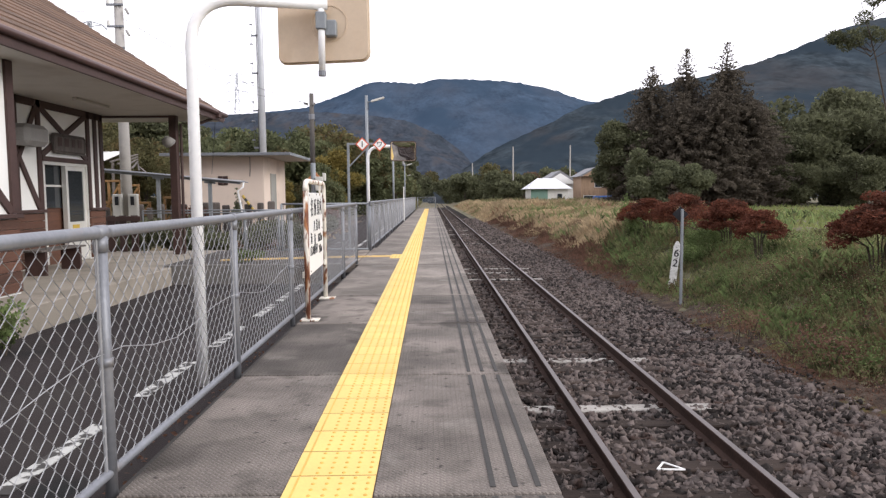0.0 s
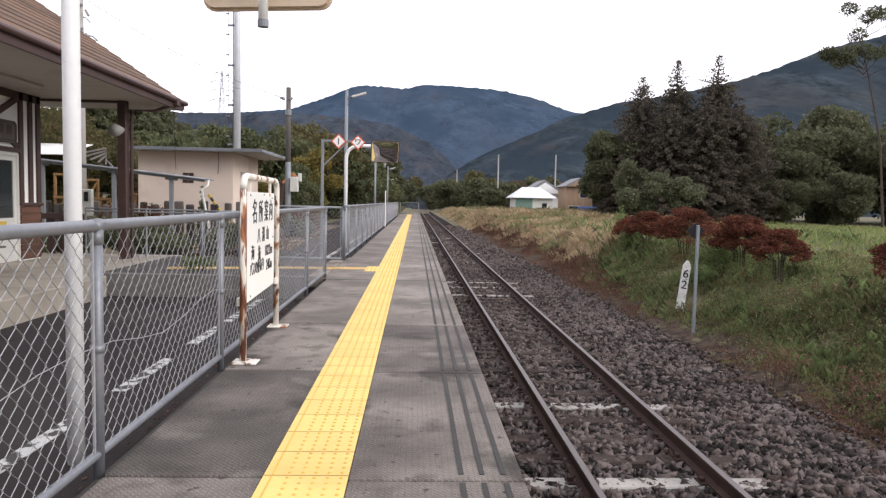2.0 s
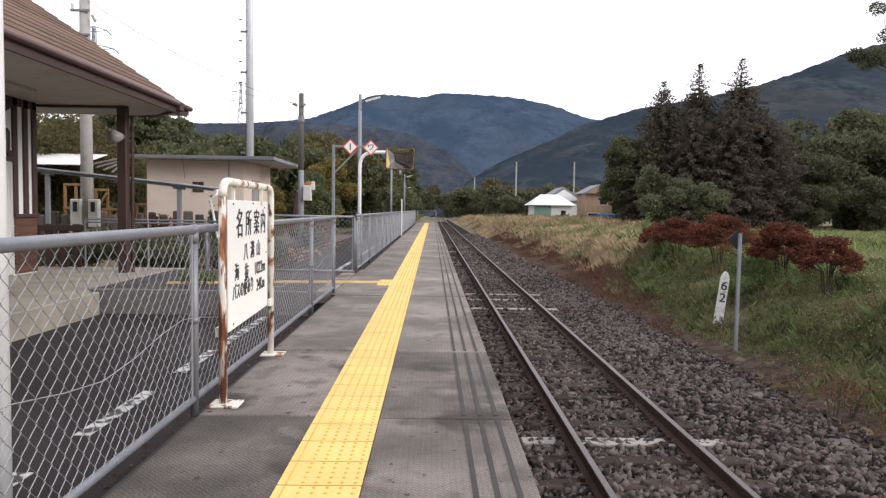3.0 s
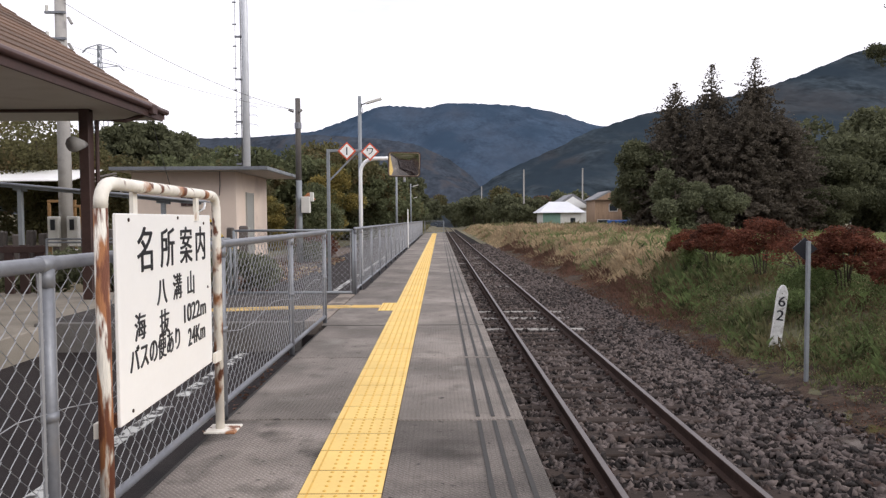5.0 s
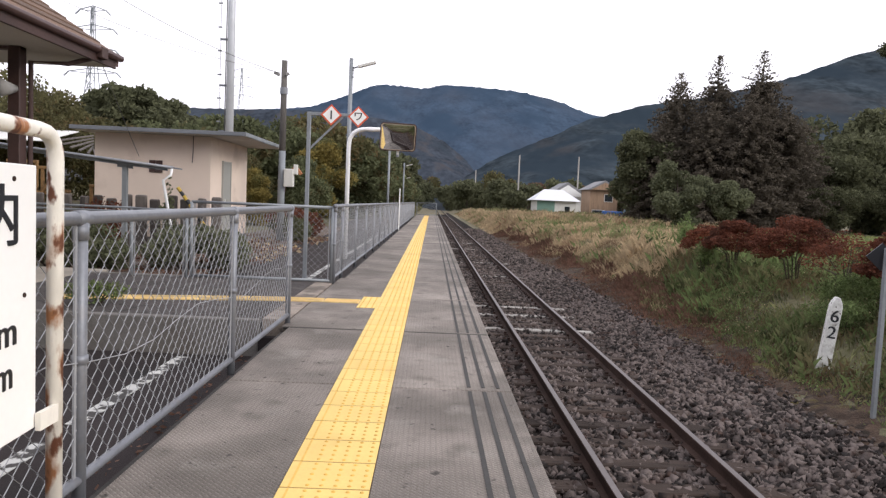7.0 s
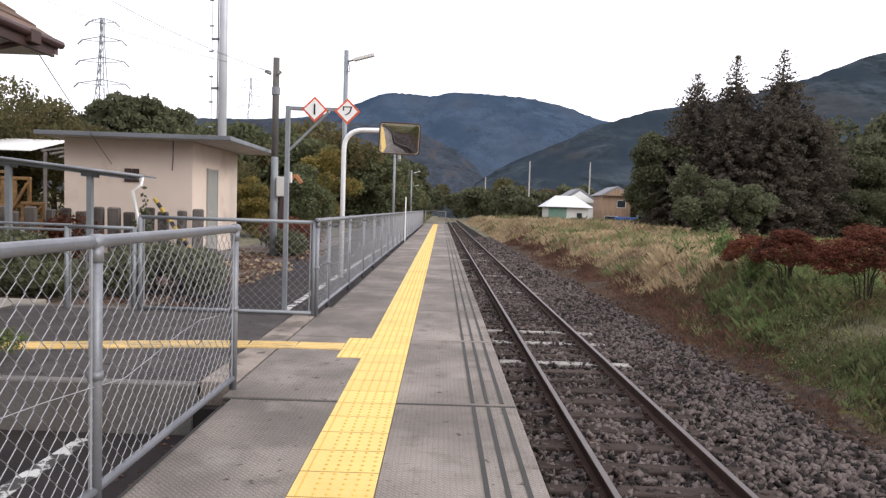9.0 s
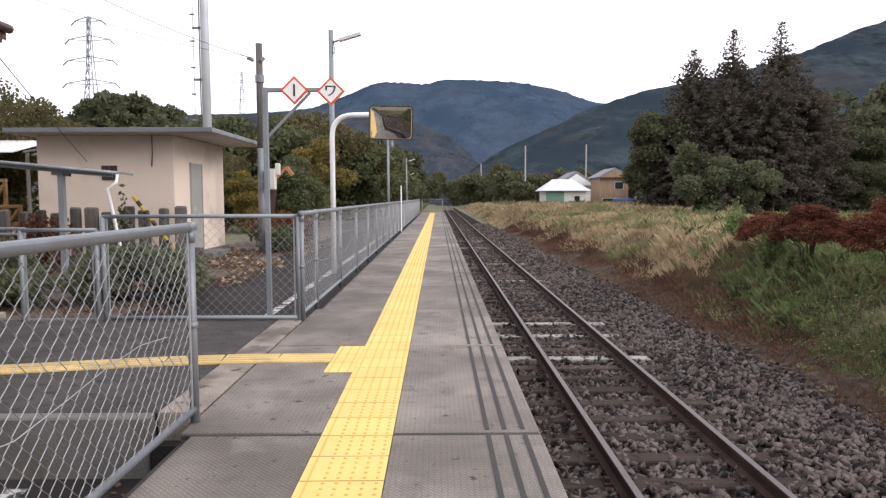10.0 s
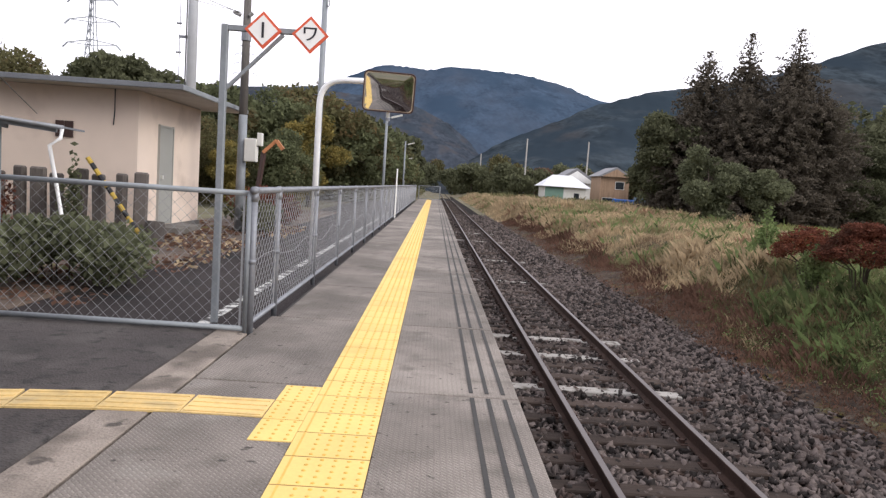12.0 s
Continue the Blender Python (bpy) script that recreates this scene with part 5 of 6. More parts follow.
def conifer(name, at, h, r, tiers, size, material, seed, label, sparse_top=0.15, base=0.06):
    rng = np.random.default_rng(seed)
    x, y, z = at
    t = thing(name, at, label, "tree")
    part("trunk", piped([(x, y, z - 0.3), (x, y, z + h * 0.97)], h * 0.022, 8, 0.02), BARK, t)
    cs, ss = [], []
    for k in range(tiers):
        u = k / (tiers - 1)
        zz = z + h * (base + (0.985 - base) * u)
        rad = (r * min(1.0, (1 - u) / 0.52) ** 0.85 if sparse_top > 0.1 else r * (1 - u ** 2.4) ** 0.8) * rng.uniform(0.74, 1.12) + 0.16
        arms = max(5, int(13 * (1 - u * 0.45)))
        thin = 0.5 if u > 1 - sparse_top else 1.0
        rise = 0.35 if u > 1 - sparse_top else 0.0
        a0 = rng.uniform(0, 6.28)
        for i in range(arms):
            a = a0 + 6.283 * i / arms + rng.uniform(-0.25, 0.25)
            length = rad * rng.uniform(0.65, 1.15)
            m = max(3, int(length / size * 2.4 * thin))
            s = np.linspace(0.08, 1, m) ** 0.8
            droop = (rise - 0.22) * length * s ** 1.6 + (0.10 * length * s ** 3)
            wob = rng.normal(0, size * 0.45, (m, 3))
            cs.append(np.stack([x + length * s * math.cos(a), y + length * s * math.sin(a), zz + droop], -1) + wob)
            ss.append(size * rng.uniform(0.7, 1.25, m) * (1.1 - 0.35 * s) * (0.75 if u > 0.85 else 1))
    cs, ss = np.concatenate(cs), np.concatenate(ss)
    rep = 2
    cs = np.repeat(cs, rep, 0) + rng.normal(0, size * 0.35, (len(cs) * rep, 3))
    v, f = leaves(cs, np.repeat(ss, rep) * 0.95, rng, 0.35)
    from_arrays("crown", v, f, material, t)
    return t


def again(ob, x, y, z, s, turn):
    c = copy_thing(ob, Matrix.Translation((x, y, z)) @ Matrix.Rotation(turn, 4, "Z") @ Matrix.Scale(s, 4))
    return c


# the dark conifers beyond the field
CON = "tall dark conifer standing at the field edge"
DENSE = "dense dark cedar at the field edge"
for x, y, h, r, tiers, sparse, seed, label in ((25.9, 70.5, 16.2, 3.5, 40, 0.17, 21, CON), (29.6, 69.5, 16.6, 4.0, 40, 0.17, 22, CON), (22.3, 70.0, 14.3, 3.9, 36, 0.03, 23, "dense dark cedar with a rounded top"),
                                               (27.4, 66.5, 12.0, 4.4, 32, 0.04, 24, DENSE), (23.9, 66.5, 11.2, 4.2, 32, 0.04, 25, DENSE), (31.2, 67.5, 11.5, 4.4, 32, 0.04, 27, DENSE),
                                               (20.6, 68.5, 10.2, 3.6, 30, 0.04, 28, DENSE), (33.6, 71.0, 9.0, 3.8, 28, 0.04, 29, DENSE), (37.6, 78.0, 10.6, 2.3, 26, 0.10, 26, "slim dark conifer among broad trees")):
    conifer("conifer", (x, y, -0.3), h, r, tiers, 0.19, LEAF_DARK, seed, label, sparse)
t1 = broadleaf("broadleaf_tree", (18.6, 69, -0.3), 9.6, 2.9, 18000, 0.14, LEAF_GREEN, 31, "rounded green tree beside the cedars", spread=0.15)
t2 = broadleaf("broadleaf_tree", (17.6, 55, -0.2), 4.9, 2.0, 11000, 0.11, LEAF_PALE, 32, "low tree smothered in pale green creeper", spread=0.1)
broadleaf("broadleaf_tree", (20.4, 54, -0.2), 3.6, 1.7, 8000, 0.10, LEAF_PALE, 33, "small tree draped in pale green creeper", spread=0.05)
t3 = broadleaf("broadleaf_tree", (45, 74, -0.3), 10.0, 5.2, 11000, 0.25, LEAF_GREEN, 34, "broad dark green tree at the field edge", spread=0.08)
t4 = broadleaf("broadleaf_tree", (-24, 47, -0.2), 8.0, 4.2, 20000, 0.11, LEAF_OLIVE, 35, "broad autumn tree with olive and rust leaves", spread=0.12)
t5 = broadleaf("broadleaf_tree", (-9.6, 52, -0.2), 6.3, 3.4, 14000, 0.13, LEAF_YARD, 36, "dark green broadleaf tree behind the station yard", spread=0.1)
t6 = broadleaf("broadleaf_tree", (-6.4, 46, -0.2), 4.6, 1.7, 12000, 0.085, LEAF_YELLOW, 37, "yellowing autumn tree behind the yard fence", spread=0.1)
f4 = broadleaf("broadleaf_tree", (60, 100, -0.3), 13.0, 7.0, 7000, 0.42, LEAF_OLIVE, 38, "large autumn tree at the foot of the hill", spread=0.1)
f5 = broadleaf("broadleaf_tree", (13.5, 150, -0.5), 7.4, 4.0, 2500, 0.38, LEAF_GREEN, 39, "distant green tree beside the line", spread=0.08)
t7 = broadleaf("broadleaf_tree", (-30, 62, -0.2), 8.0, 4.2, 6500, 0.20, LEAF_OLIVE, 135, "autumn tree in the wood behind the station", spread=0.12)
t8 = broadleaf("broadleaf_tree", (-13, 66, -0.2), 6.3, 3.4, 6500, 0.19, LEAF_YARD, 136, "green tree in the wood behind the yard", spread=0.1)
rng = random.Random(3)
# right-hand wood edge
for x, y, s in ((38, 72, 0.75), (52, 76, 1.05), (58, 70, 1.0), (64, 76, 1.2), (49, 86, 1.35), (57, 90, 1.4), (70, 84, 1.3), (36, 84, 0.95), (66, 64, 0.8), (41, 66, 0.5), (35, 66, 0.42)):
    again(t3, x, y, -0.3, s, rng.uniform(0, 6.28))
for x, y, s in ((70, 98, 1.0), (53, 100, 0.95), (82, 92, 0.95), (46, 98, 0.85), (78, 78, 0.9)):
    again(f4, x, y, -0.3, s, rng.uniform(0, 6.28))
# trees along the line ahead and beside the houses
for x, y, s, o in ((8, 165, 1.0, f5), (18, 175, 0.75, f4), (4.0, 190, 0.9, f5), (30, 165, 1.2, f5), (38, 140, 1.0, f5), (11, 220, 1.3, f5), (22, 215, 0.85, f4), (-3, 230, 1.2, f5), (36, 120, 0.9, f5), (0, 250, 0.8, f4), (16, 142, 0.7, f5)):
    again(o, x, y, -0.6, s, rng.uniform(0, 6.28))
for x, y, s in ((-12, 276, 1.3), (-6, 272, 1.2), (-1, 268, 1.1), (3, 272, 1.0), (7, 268, 1.1), (12, 264, 1.2), (18, 262, 1.2), (-18, 270, 1.3)):
    again(f5, x, y, -1.2, s, rng.uniform(0, 6.28))
f6 = broadleaf("broadleaf_tree", (10.0, 235, -0.6), 7.5, 4.2, 3200, 0.34, LEAF_BROWN, 139, "distant tree with brown autumn leaves", spread=0.08)
for x, y, s in ((5.5, 262, 1.0), (1.0, 258, 0.8), (27, 190, 1.1), (34, 172, 1.0), (-3.5, 262, 0.9), (40, 158, 1.0), (14, 190, 0.8)):
    again(f6, x, y, -0.8, s, rng.uniform(0, 6.28))
for x, y, s in ((-4.5, 150, 0.4), (-3.6, 168, 0.45), (-3.4, 186, 0.4), (-4.4, 204, 0.55), (-3.6, 222, 0.5), (-3.2, 240, 0.5), (6.5, 176, 0.35), (7.0, 196, 0.4), (6.6, 218, 0.45), (6.0, 238, 0.5), (0.5, 262, 0.6), (3.2, 264, 0.6), (-7, 180, 0.7), (-7, 210, 0.8), (-1, 284, 1.2), (3, 286, 1.2), (8, 284, 1.2), (1, 276, 1.0), (10, 205, 1.1), (15, 165, 0.9), (21, 158, 1.0), (12, 178, 0.9), (7, 214, 1.0)):
    again(f5, x, y, -0.8, s, rng.uniform(0, 6.28))
# woods on the platform's far side
for x, y, s, o in ((-12.5, 58, 1.0, t5), (-9, 63, 0.8, t4), (-5.6, 58, 0.85, t5), (-5.2, 66, 0.95, t5), (-28, 54, 1.0, t4), (-33, 50, 1.05, t4), (-38, 56, 1.15, t4), (-20.5, 50, 0.75, t4),
                   (-29, 45, 0.9, t4), (-15.5, 54, 0.85, t5), (-5, 74, 0.8, t5), (-4.2, 84, 0.65, t4), (-5, 96, 0.9, t5), (-44, 50, 1.1, t4), (-8.6, 40, 0.6, t6), (-6.8, 42, 0.55, t5), (-10.5, 42, 0.5, t4), (-13.5, 46, 0.5, t5), (-17, 47, 0.55, t4), (-12.4, 50.5, 0.95, t5), (-16, 62, 1.15, t5), (-19.5, 66, 1.2, t5), (-23, 65, 1.1, t5), (-8.0, 57, 0.95, t4)):
    o = {t4: t7, t5: t8}.get(o, o) if y > 49 and s > 0.6 else o
    again(o, x, y, -0.3, s, rng.uniform(0, 6.28))
for x, y, s, o in ((-7, 110, 1.0, f5), (-14, 84, 1.1, f5), (-10, 94, 1.0, f5)):
    again(o, x, y, -0.3, s, rng.uniform(0, 6.28))
# the wooded knoll and the tree line beside it
for k in range(26):
    a = rng.uniform(-1, 1)
    x, y = -46 + 9 * a, 118 + rng.uniform(-12, 12)
    again(f5, x, y, 9.5 * max(0, 1 - a * a) - 0.5, rng.uniform(0.85, 1.15), rng.uniform(0, 6.28))
for k in range(20):
    x = -62 + 3.0 * k + rng.uniform(-1, 1)
    again(rng.choice((f5, f5, f5)), x, 112 + rng.uniform(-10, 10), 4.5 - 0.2 * k, rng.uniform(0.95, 1.3), rng.uniform(0, 6.28))


def maple(at, h, r, n, seed, label):
    """A low red-leaved maple with a flat, spreading crown on several thin stems."""
    rng = np.random.default_rng(seed)
    x, y, z = at
    t = thing("maple_shrub", at, label, "shrub", "red maples in a row")
    bm = bmesh.new()
    blobs = []
    for k in range(40):
        a, u = 2.4 * k, math.sqrt((k + 0.5) / 40)
        rr = r * u * rng.uniform(0.8, 1.05)
        tip = Vector((x + rr * math.cos(a), y + rr * math.sin(a), z + h * (0.44 + 0.44 * max(0.0, 1 - u * u) + rng.uniform(-0.08, 0.10))))
        if k % 5 == 0:
            knee = Vector((x + rr * 0.3 * math.cos(a), y + rr * 0.3 * math.sin(a), z + h * 0.34))
            tube(bm, [(x + 0.07 * math.cos(a), y + 0.07 * math.sin(a), z - 0.15), knee, tip], 0.020, 5, 0.006)
        b = r * rng.uniform(0.22, 0.36)
        blobs.append((tip.x, tip.y, tip.z, b, b, b * 0.55))
    part("branching", bm, BARK, t)
    pts = blobs_points(blobs, n, rng)
    v, f = leaves(pts, rng.uniform(0.6, 1.3, n) * 0.027, rng, 0.6)
    from_arrays("crown", v, f, LEAF_RED, t)


MAP = "low spreading maple shrub with deep red autumn leaves"
maple((7.1, 23.9, -0.08), 1.05, 0.62, 6500, 41, MAP)
maple((7.0, 22.0, -0.08), 1.25, 0.70, 10000, 42, MAP)
maple((7.3, 19.9, -0.08), 1.38, 0.80, 13000, 48, MAP)
maple((7.2, 18.0, -0.08), 1.15, 0.65, 1500, 43, "red maple shrub thinning to bare twigs")
maple((7.2, 16.5, -0.08), 1.22, 0.64, 12000, 44, MAP)
maple((7.2, 14.9, -0.08), 1.02, 0.52, 6500, 45, MAP)
maple((7.3, 11.0, -0.08), 1.36, 0.74, 15000, 46, "bright red maple shrub on thin stems in long grass")


edge = lambda y: 4.22 + 0.40 * np.clip((y - 8) / 8, 0, 1) + 0.18 * np.sin(y * 1.1) + 0.12 * np.sin(y * 2.7)


def blades(n, x0, x1, y0, y1, h, seed, material, name, label, width=0.012, keep=None, clump=0.0):
    rng = np.random.default_rng(seed)
    x, y = rng.uniform(x0, x1, n), y0 + (y1 - y0) * rng.uniform(0, 1, n) ** 1.25
    if clump:
        m = np.sin(x * 2.1 + 1.3 * np.sin(y * 0.7)) * np.sin(y * 1.3 + np.sin(x * 1.7)) + rng.uniform(-0.8, 0.8, n)
        x, y = x[m > clump], y[m > clump]
    if keep is not None:
        k = keep(x, y)
        x, y = x[k], y[k]
    n = len(x)
    z = land(x, y) - 0.03
    hh = h * rng.uniform(0.45, 1.25, n) * np.where(x > 2, np.clip((x - edge(y)) / 1.1, 0.35, 1.15), 1.0)
    hh = hh * (0.85 + 0.35 * np.sin(x * 1.3 + 2.0 * np.sin(y * 0.55)) * np.sin(y * 0.9 + x) + 0.25 * np.sin(x * 4.1 + y * 2.3) * np.sin(y * 3.7 - x))
    a = rng.uniform(0, 2 * math.pi, n)
    lean = rng.uniform(0.05, 0.8, n) ** 1.3 * hh
    w = width * rng.uniform(0.6, 1.5, n)
    px, py = np.cos(a), np.sin(a)
    base = np.stack([x, y, z], -1)
    side = np.stack([-py, px, 0 * x], -1) * w[:, None]
    mid = base + np.stack([px * lean * 0.35, py * lean * 0.35, hh * 0.62], -1)
    tip = base + np.stack([px * lean, py * lean, hh * rng.uniform(0.75, 1.0, n)], -1)
    v = np.stack([base - side, base + side, mid + side * 0.8, tip], 1).reshape(-1, 3)
    f = np.arange(4 * n).reshape(-1, 4)
    return tagged(from_arrays(name, v, f, material), label, "grass", kind="stuff")


blades(26000, 4.6, 14, -10, 3.2, 0.24, 50, GRASS_GREEN, "grass", "green grass on the bank where the platform begins", 0.008)
border = lambda x: 22.0 + (x - 5.3) * 1.9 + 1.2 * np.sin(x * 2.3)
blades(165000, 4.9, 12, 2.5, 30, 0.22, 51, GRASS_GREEN, "grass", "green long grass on the bank beside the track", 0.0042, lambda x, y: (x > edge(y) + np.interp(y, [3, 9, 13], [0.9, 0.7, 0.35])) & (y < border(x) + 1.5), -0.45)
blades(72000, 5.0, 10, 3, 28, 0.27, 52, GRASS_LUSH, "weeds", "lush dark green weeds on the bank", 0.0042, lambda x, y: (x > edge(y) + np.interp(y, [3, 9, 13], [1.5, 1.0, 0.45])) & (y < border(x) - 1), 0.15)
blades(80000, 4.3, 8.0, 2.5, 27, 0.15, 53, GRASS_RUST, "dry_weeds", "brown dead weeds at the ballast edge", 0.0045, lambda x, y: (x > edge(y) - 0.28) & (x < edge(y) + np.interp(y, [3, 9, 13, 17, 18], [1.3, 0.9, 0.5, 0.45, 0.5])), -0.6)
blades(160000, 4.8, 18, 20, 62, 0.31, 54, GRASS_DRY, "dry_grass", "tall pale dry grass covering the embankment", 0.0055, lambda x, y: (x > edge(y) + 1.0 + 0.5 * np.sin(y * 0.8)) & (y > border(x)))
blades(30000, 5, 24, 60, 90, 0.6, 61, GRASS_DRY, "dry_grass", "pale dry grass further along the embankment", 0.03)
blades(80000, 4.5, 8.0, 15, 60, 0.30, 55, GRASS_RUST, "dry_grass", "reddish brown dry grass at the foot of the embankment", 0.0055, lambda x, y: (x > edge(y) - 0.1) & (x < edge(y) + np.interp(y, [15, 18, 22, 60], [0.3, 0.5, 1.3, 1.6])))
blades(70000, 8, 52, 12, 62, 0.24, 56, GRASS_FIELD, "grass", "bright green grass field behind the maples", 0.014, lambda x, y: (y < border(x) + 1) | (x > 18))
blades(24000, 5.5, 20, 22, 70, 0.5, 57, GRASS_LUSH, "weeds", "green weeds standing among the dry grass", 0.006, lambda x, y: x > edge(y) + 1.2, 0.55)
blades(9000, 4.6, 8, 60, 150, 0.5, 58, GRASS_DRY, "dry_grass", "pale growth along the line further off", 0.05)
blades(9000, 8, 26, 88, 130, 0.7, 59, GRASS_GREEN, "grass", "green growth in front of the houses", 0.05)
blades(7000, -8, -2.0, 66, 130, 0.8, 60, GRASS_GREEN, "grass", "green growth past the platform end", 0.05)


blades(30000, 4.15, 5.6, 4, 22, 0.10, 151, GRASS_RUST, "dry_weeds", "short withered stubble on the earth verge", 0.0045, lambda x, y: x > edge(y) - 0.3)
blades(9000, 4.3, 5.8, 3, 22, 0.12, 152, GRASS_GREEN, "weeds", "sparse short green weeds on the earth verge", 0.004, lambda x, y: x > edge(y) - 0.1, 0.2)


def shrub(x, y, z, rx, ry, rz, n, size, material, seed, label):
    rng = np.random.default_rng(seed)
    t = thing("shrub", (x, y, z), label, "shrub")
    bm = bmesh.new()
    blobs = []
    for k in range(9):
        a, s = rng.uniform(0, 6.283), rng.uniform(0.1, 0.7)
        tip = (x + rx * s * math.cos(a), y + ry * s * math.sin(a), z + rz * rng.uniform(0.3, 0.75))
        tube(bm, [(x + 0.1 * math.cos(a), y + 0.1 * math.sin(a), z - 0.1), tip], 0.012, 5, 0.004)
        blobs.append((*tip, rx * 0.42, ry * 0.42, rz * 0.38))
    part("branching", bm, BARK, t)
    pts = blobs_points(blobs, n, rng)
    pts[:, 2] = np.maximum(pts[:, 2], z + 0.02)
    v, f = leaves(pts, rng.uniform(0.6, 1.3, n) * size, rng)
    from_arrays("foliage", v, f, material, t)


shrub(7.6, 26.5, -0.1, 0.35, 0.5, 1.25, 900, 0.05, GRASS_LUSH, 161, "tall bright green weed stalks in the dry grass")
shrub(6.7, 22.8, -0.15, 0.4, 0.5, 0.85, 900, 0.045, GRASS_LUSH, 162, "bright green weed clump at the edge of the dry grass")
shrub(6.9, 17.4, -0.2, 0.6, 0.9, 0.6, 5200, 0.022, GRASS_LUSH, 163, "lush green weed clump under the maples")
shrub(6.3, 16.6, -0.5, 0.5, 0.6, 0.5, 3600, 0.020, GRASS_LUSH, 164, "lush green weed clump beside the kilometre post")
shrub(-4.35, 19.0, -0.14, 0.95, 1.5, 0.72, 5200, 0.055, LEAF_PALE, 61, "sprawling green ground shrub on the soil bed")
shrub(-6.9, 19.0, -0.2, 1.3, 1.6, 0.9, 5200, 0.05, LEAF_PALE, 62, "dense green shrub in front of the sleeper fence")
shrub(-6.6, 23.6, -0.15, 0.25, 0.25, 1.5, 420, 0.06, LEAF_PALE, 63, "thin leafy sapling beside the shelter")
shrub(-4.9, 31, -0.15, 1.2, 2.2, 0.95, 3200, 0.07, LEAF_RED, 64, "low reddish azalea shrub behind the pole")
shrub(-4.4, 27.6, -0.15, 0.9, 1.2, 0.8, 2400, 0.06, LEAF_GREEN, 65, "low green shrub at the foot of the pole")


# ---- houses ahead ----
def house(x0, x1, y0, y1, wall_h, roof_h, wall, roof, label, over=0.5, windows=(), gable=False):
    b = thing("house", ((x0 + x1) / 2, (y0 + y1) / 2, -0.6), label, "house", "houses ahead")
    part("wall", boxed(x0, x1, y0, y1, -0.8, wall_h), wall, b)
    bm = bmesh.new()
    cx, cy, k = (x0 + x1) / 2, (y0 + y1) / 2, 0.25 * (x1 - x0)
    lo = [bm.verts.new(p) for p in ((x0 - over, y0 - over, wall_h), (x1 + over, y0 - over, wall_h), (x1 + over, y1 + over, wall_h), (x0 - over, y1 + over, wall_h))]
    if gable:
        ends = [bm.verts.new((cx, y, wall_h + roof_h)) for y in (y0 - over, y1 + over)]
        faces = ((lo[0], ends[0], ends[1], lo[3]), (lo[1], lo[2], ends[1], ends[0]), (lo[3], lo[2], lo[1], lo[0]), (lo[0], lo[1], ends[0]), (lo[2], lo[3], ends[1]))
        peak = bmesh.new()
        front, back = [[peak.verts.new(p) for p in ((x0, y, wall_h), (x1, y, wall_h), (cx, y, wall_h + roof_h * (x1 - x0) / (x1 - x0 + 2 * over)))] for y in (y0 - over - 0.06, y0 - over - 0.01)]
        peak.faces.new(front)
        peak.faces.new(back[::-1])
        part("gable_wall", peak, wall, b)
    else:
        hi = [bm.verts.new(p) for p in ((cx - k, cy, wall_h + roof_h), (cx + k, cy, wall_h + roof_h))]
        faces = ((lo[0], lo[1], hi[1], hi[0]), (lo[1], lo[2], hi[1]), (lo[2], lo[3], hi[0], hi[1]), (lo[3], lo[0], hi[0]), (lo[3], lo[2], lo[1], lo[0]))
    for f in faces:
        bm.faces.new(f)
    bmesh.ops.recalc_face_normals(bm, faces=bm.faces)
    part("roof", bm, roof, b)
    for wx, wz, ww, wh in windows:
        w = part("window", boxed(wx, wx + ww, y0 - 0.05, y0 + 0.02, wz, wz + wh), ALU, b)
        part("pane", boxed(wx + 0.08, wx + ww - 0.08, y0 - 0.07, y0 - 0.052, wz + 0.08, wz + wh - 0.08), DARKGLASS, w)
    return b


PALEROOF = mat("pale_metal_roof", (0.66, 0.67, 0.70), 0.5, var=0.06, scale=0.6, fine=4, bump=0.05)
TILEROOF = mat("grey_tile_roof", (0.20, 0.20, 0.21), 0.7, var=0.12, scale=0.8, fine=6, bump=0.1)
GREENWALL = mat("green_board_wall", (0.16, 0.27, 0.22), 0.8, var=0.1, scale=0.6, fine=6, bump=0.05)
TANWALL = mat("tan_board_wall", (0.30, 0.20, 0.13), 0.8, var=0.2, scale=0.8, fine=6, bump=0.1, stretch=(4, 4, 0.5))
house(17.3, 23.7, 120, 127, 2.3, 1.9, WHITEBOX, PALEROOF, "low house with a shiny pale metal roof", 0.7, ((21.8, 0.2, 1.0, 1.3),))
part("side_panel", boxed(17.29, 20.2, 119.9, 119.96, -0.6, 2.2), GREENWALL, bpy.data.objects["house"], "green boarded wall")
house(21.5, 28.2, 134, 142, 3.3, 2.6, PLASTER, TILEROOF, "older house with a grey tiled roof behind", 0.8, gable=True)
house(26.9, 31.6, 124, 131, 4.5, 1.6, TANWALL, TILEROOF, "two-storey tan boarded house with grey roof", 0.6, ((29.3, 2.5, 1.5, 1.3), (27.3, 0.2, 2.2, 0.9)), True)
bm = boxed(28.6, 32.0, 121.5, 122.5, -0.4, 1.0, bevel=0.15)
tagged(part("blue_tarpaulin", bm, BLUESHEET), "heap under a bright blue tarpaulin beside the house", "tarpaulin")
house(-13, -3, 250, 258, 2.4, 1.4, PLASTER, PALEROOF, "distant building with a grey roof across the valley", 1.0, ((-12, 0.6, 2, 1.2), (-9, 0.6, 2, 1.2), (-6, 0.6, 2, 1.2)))


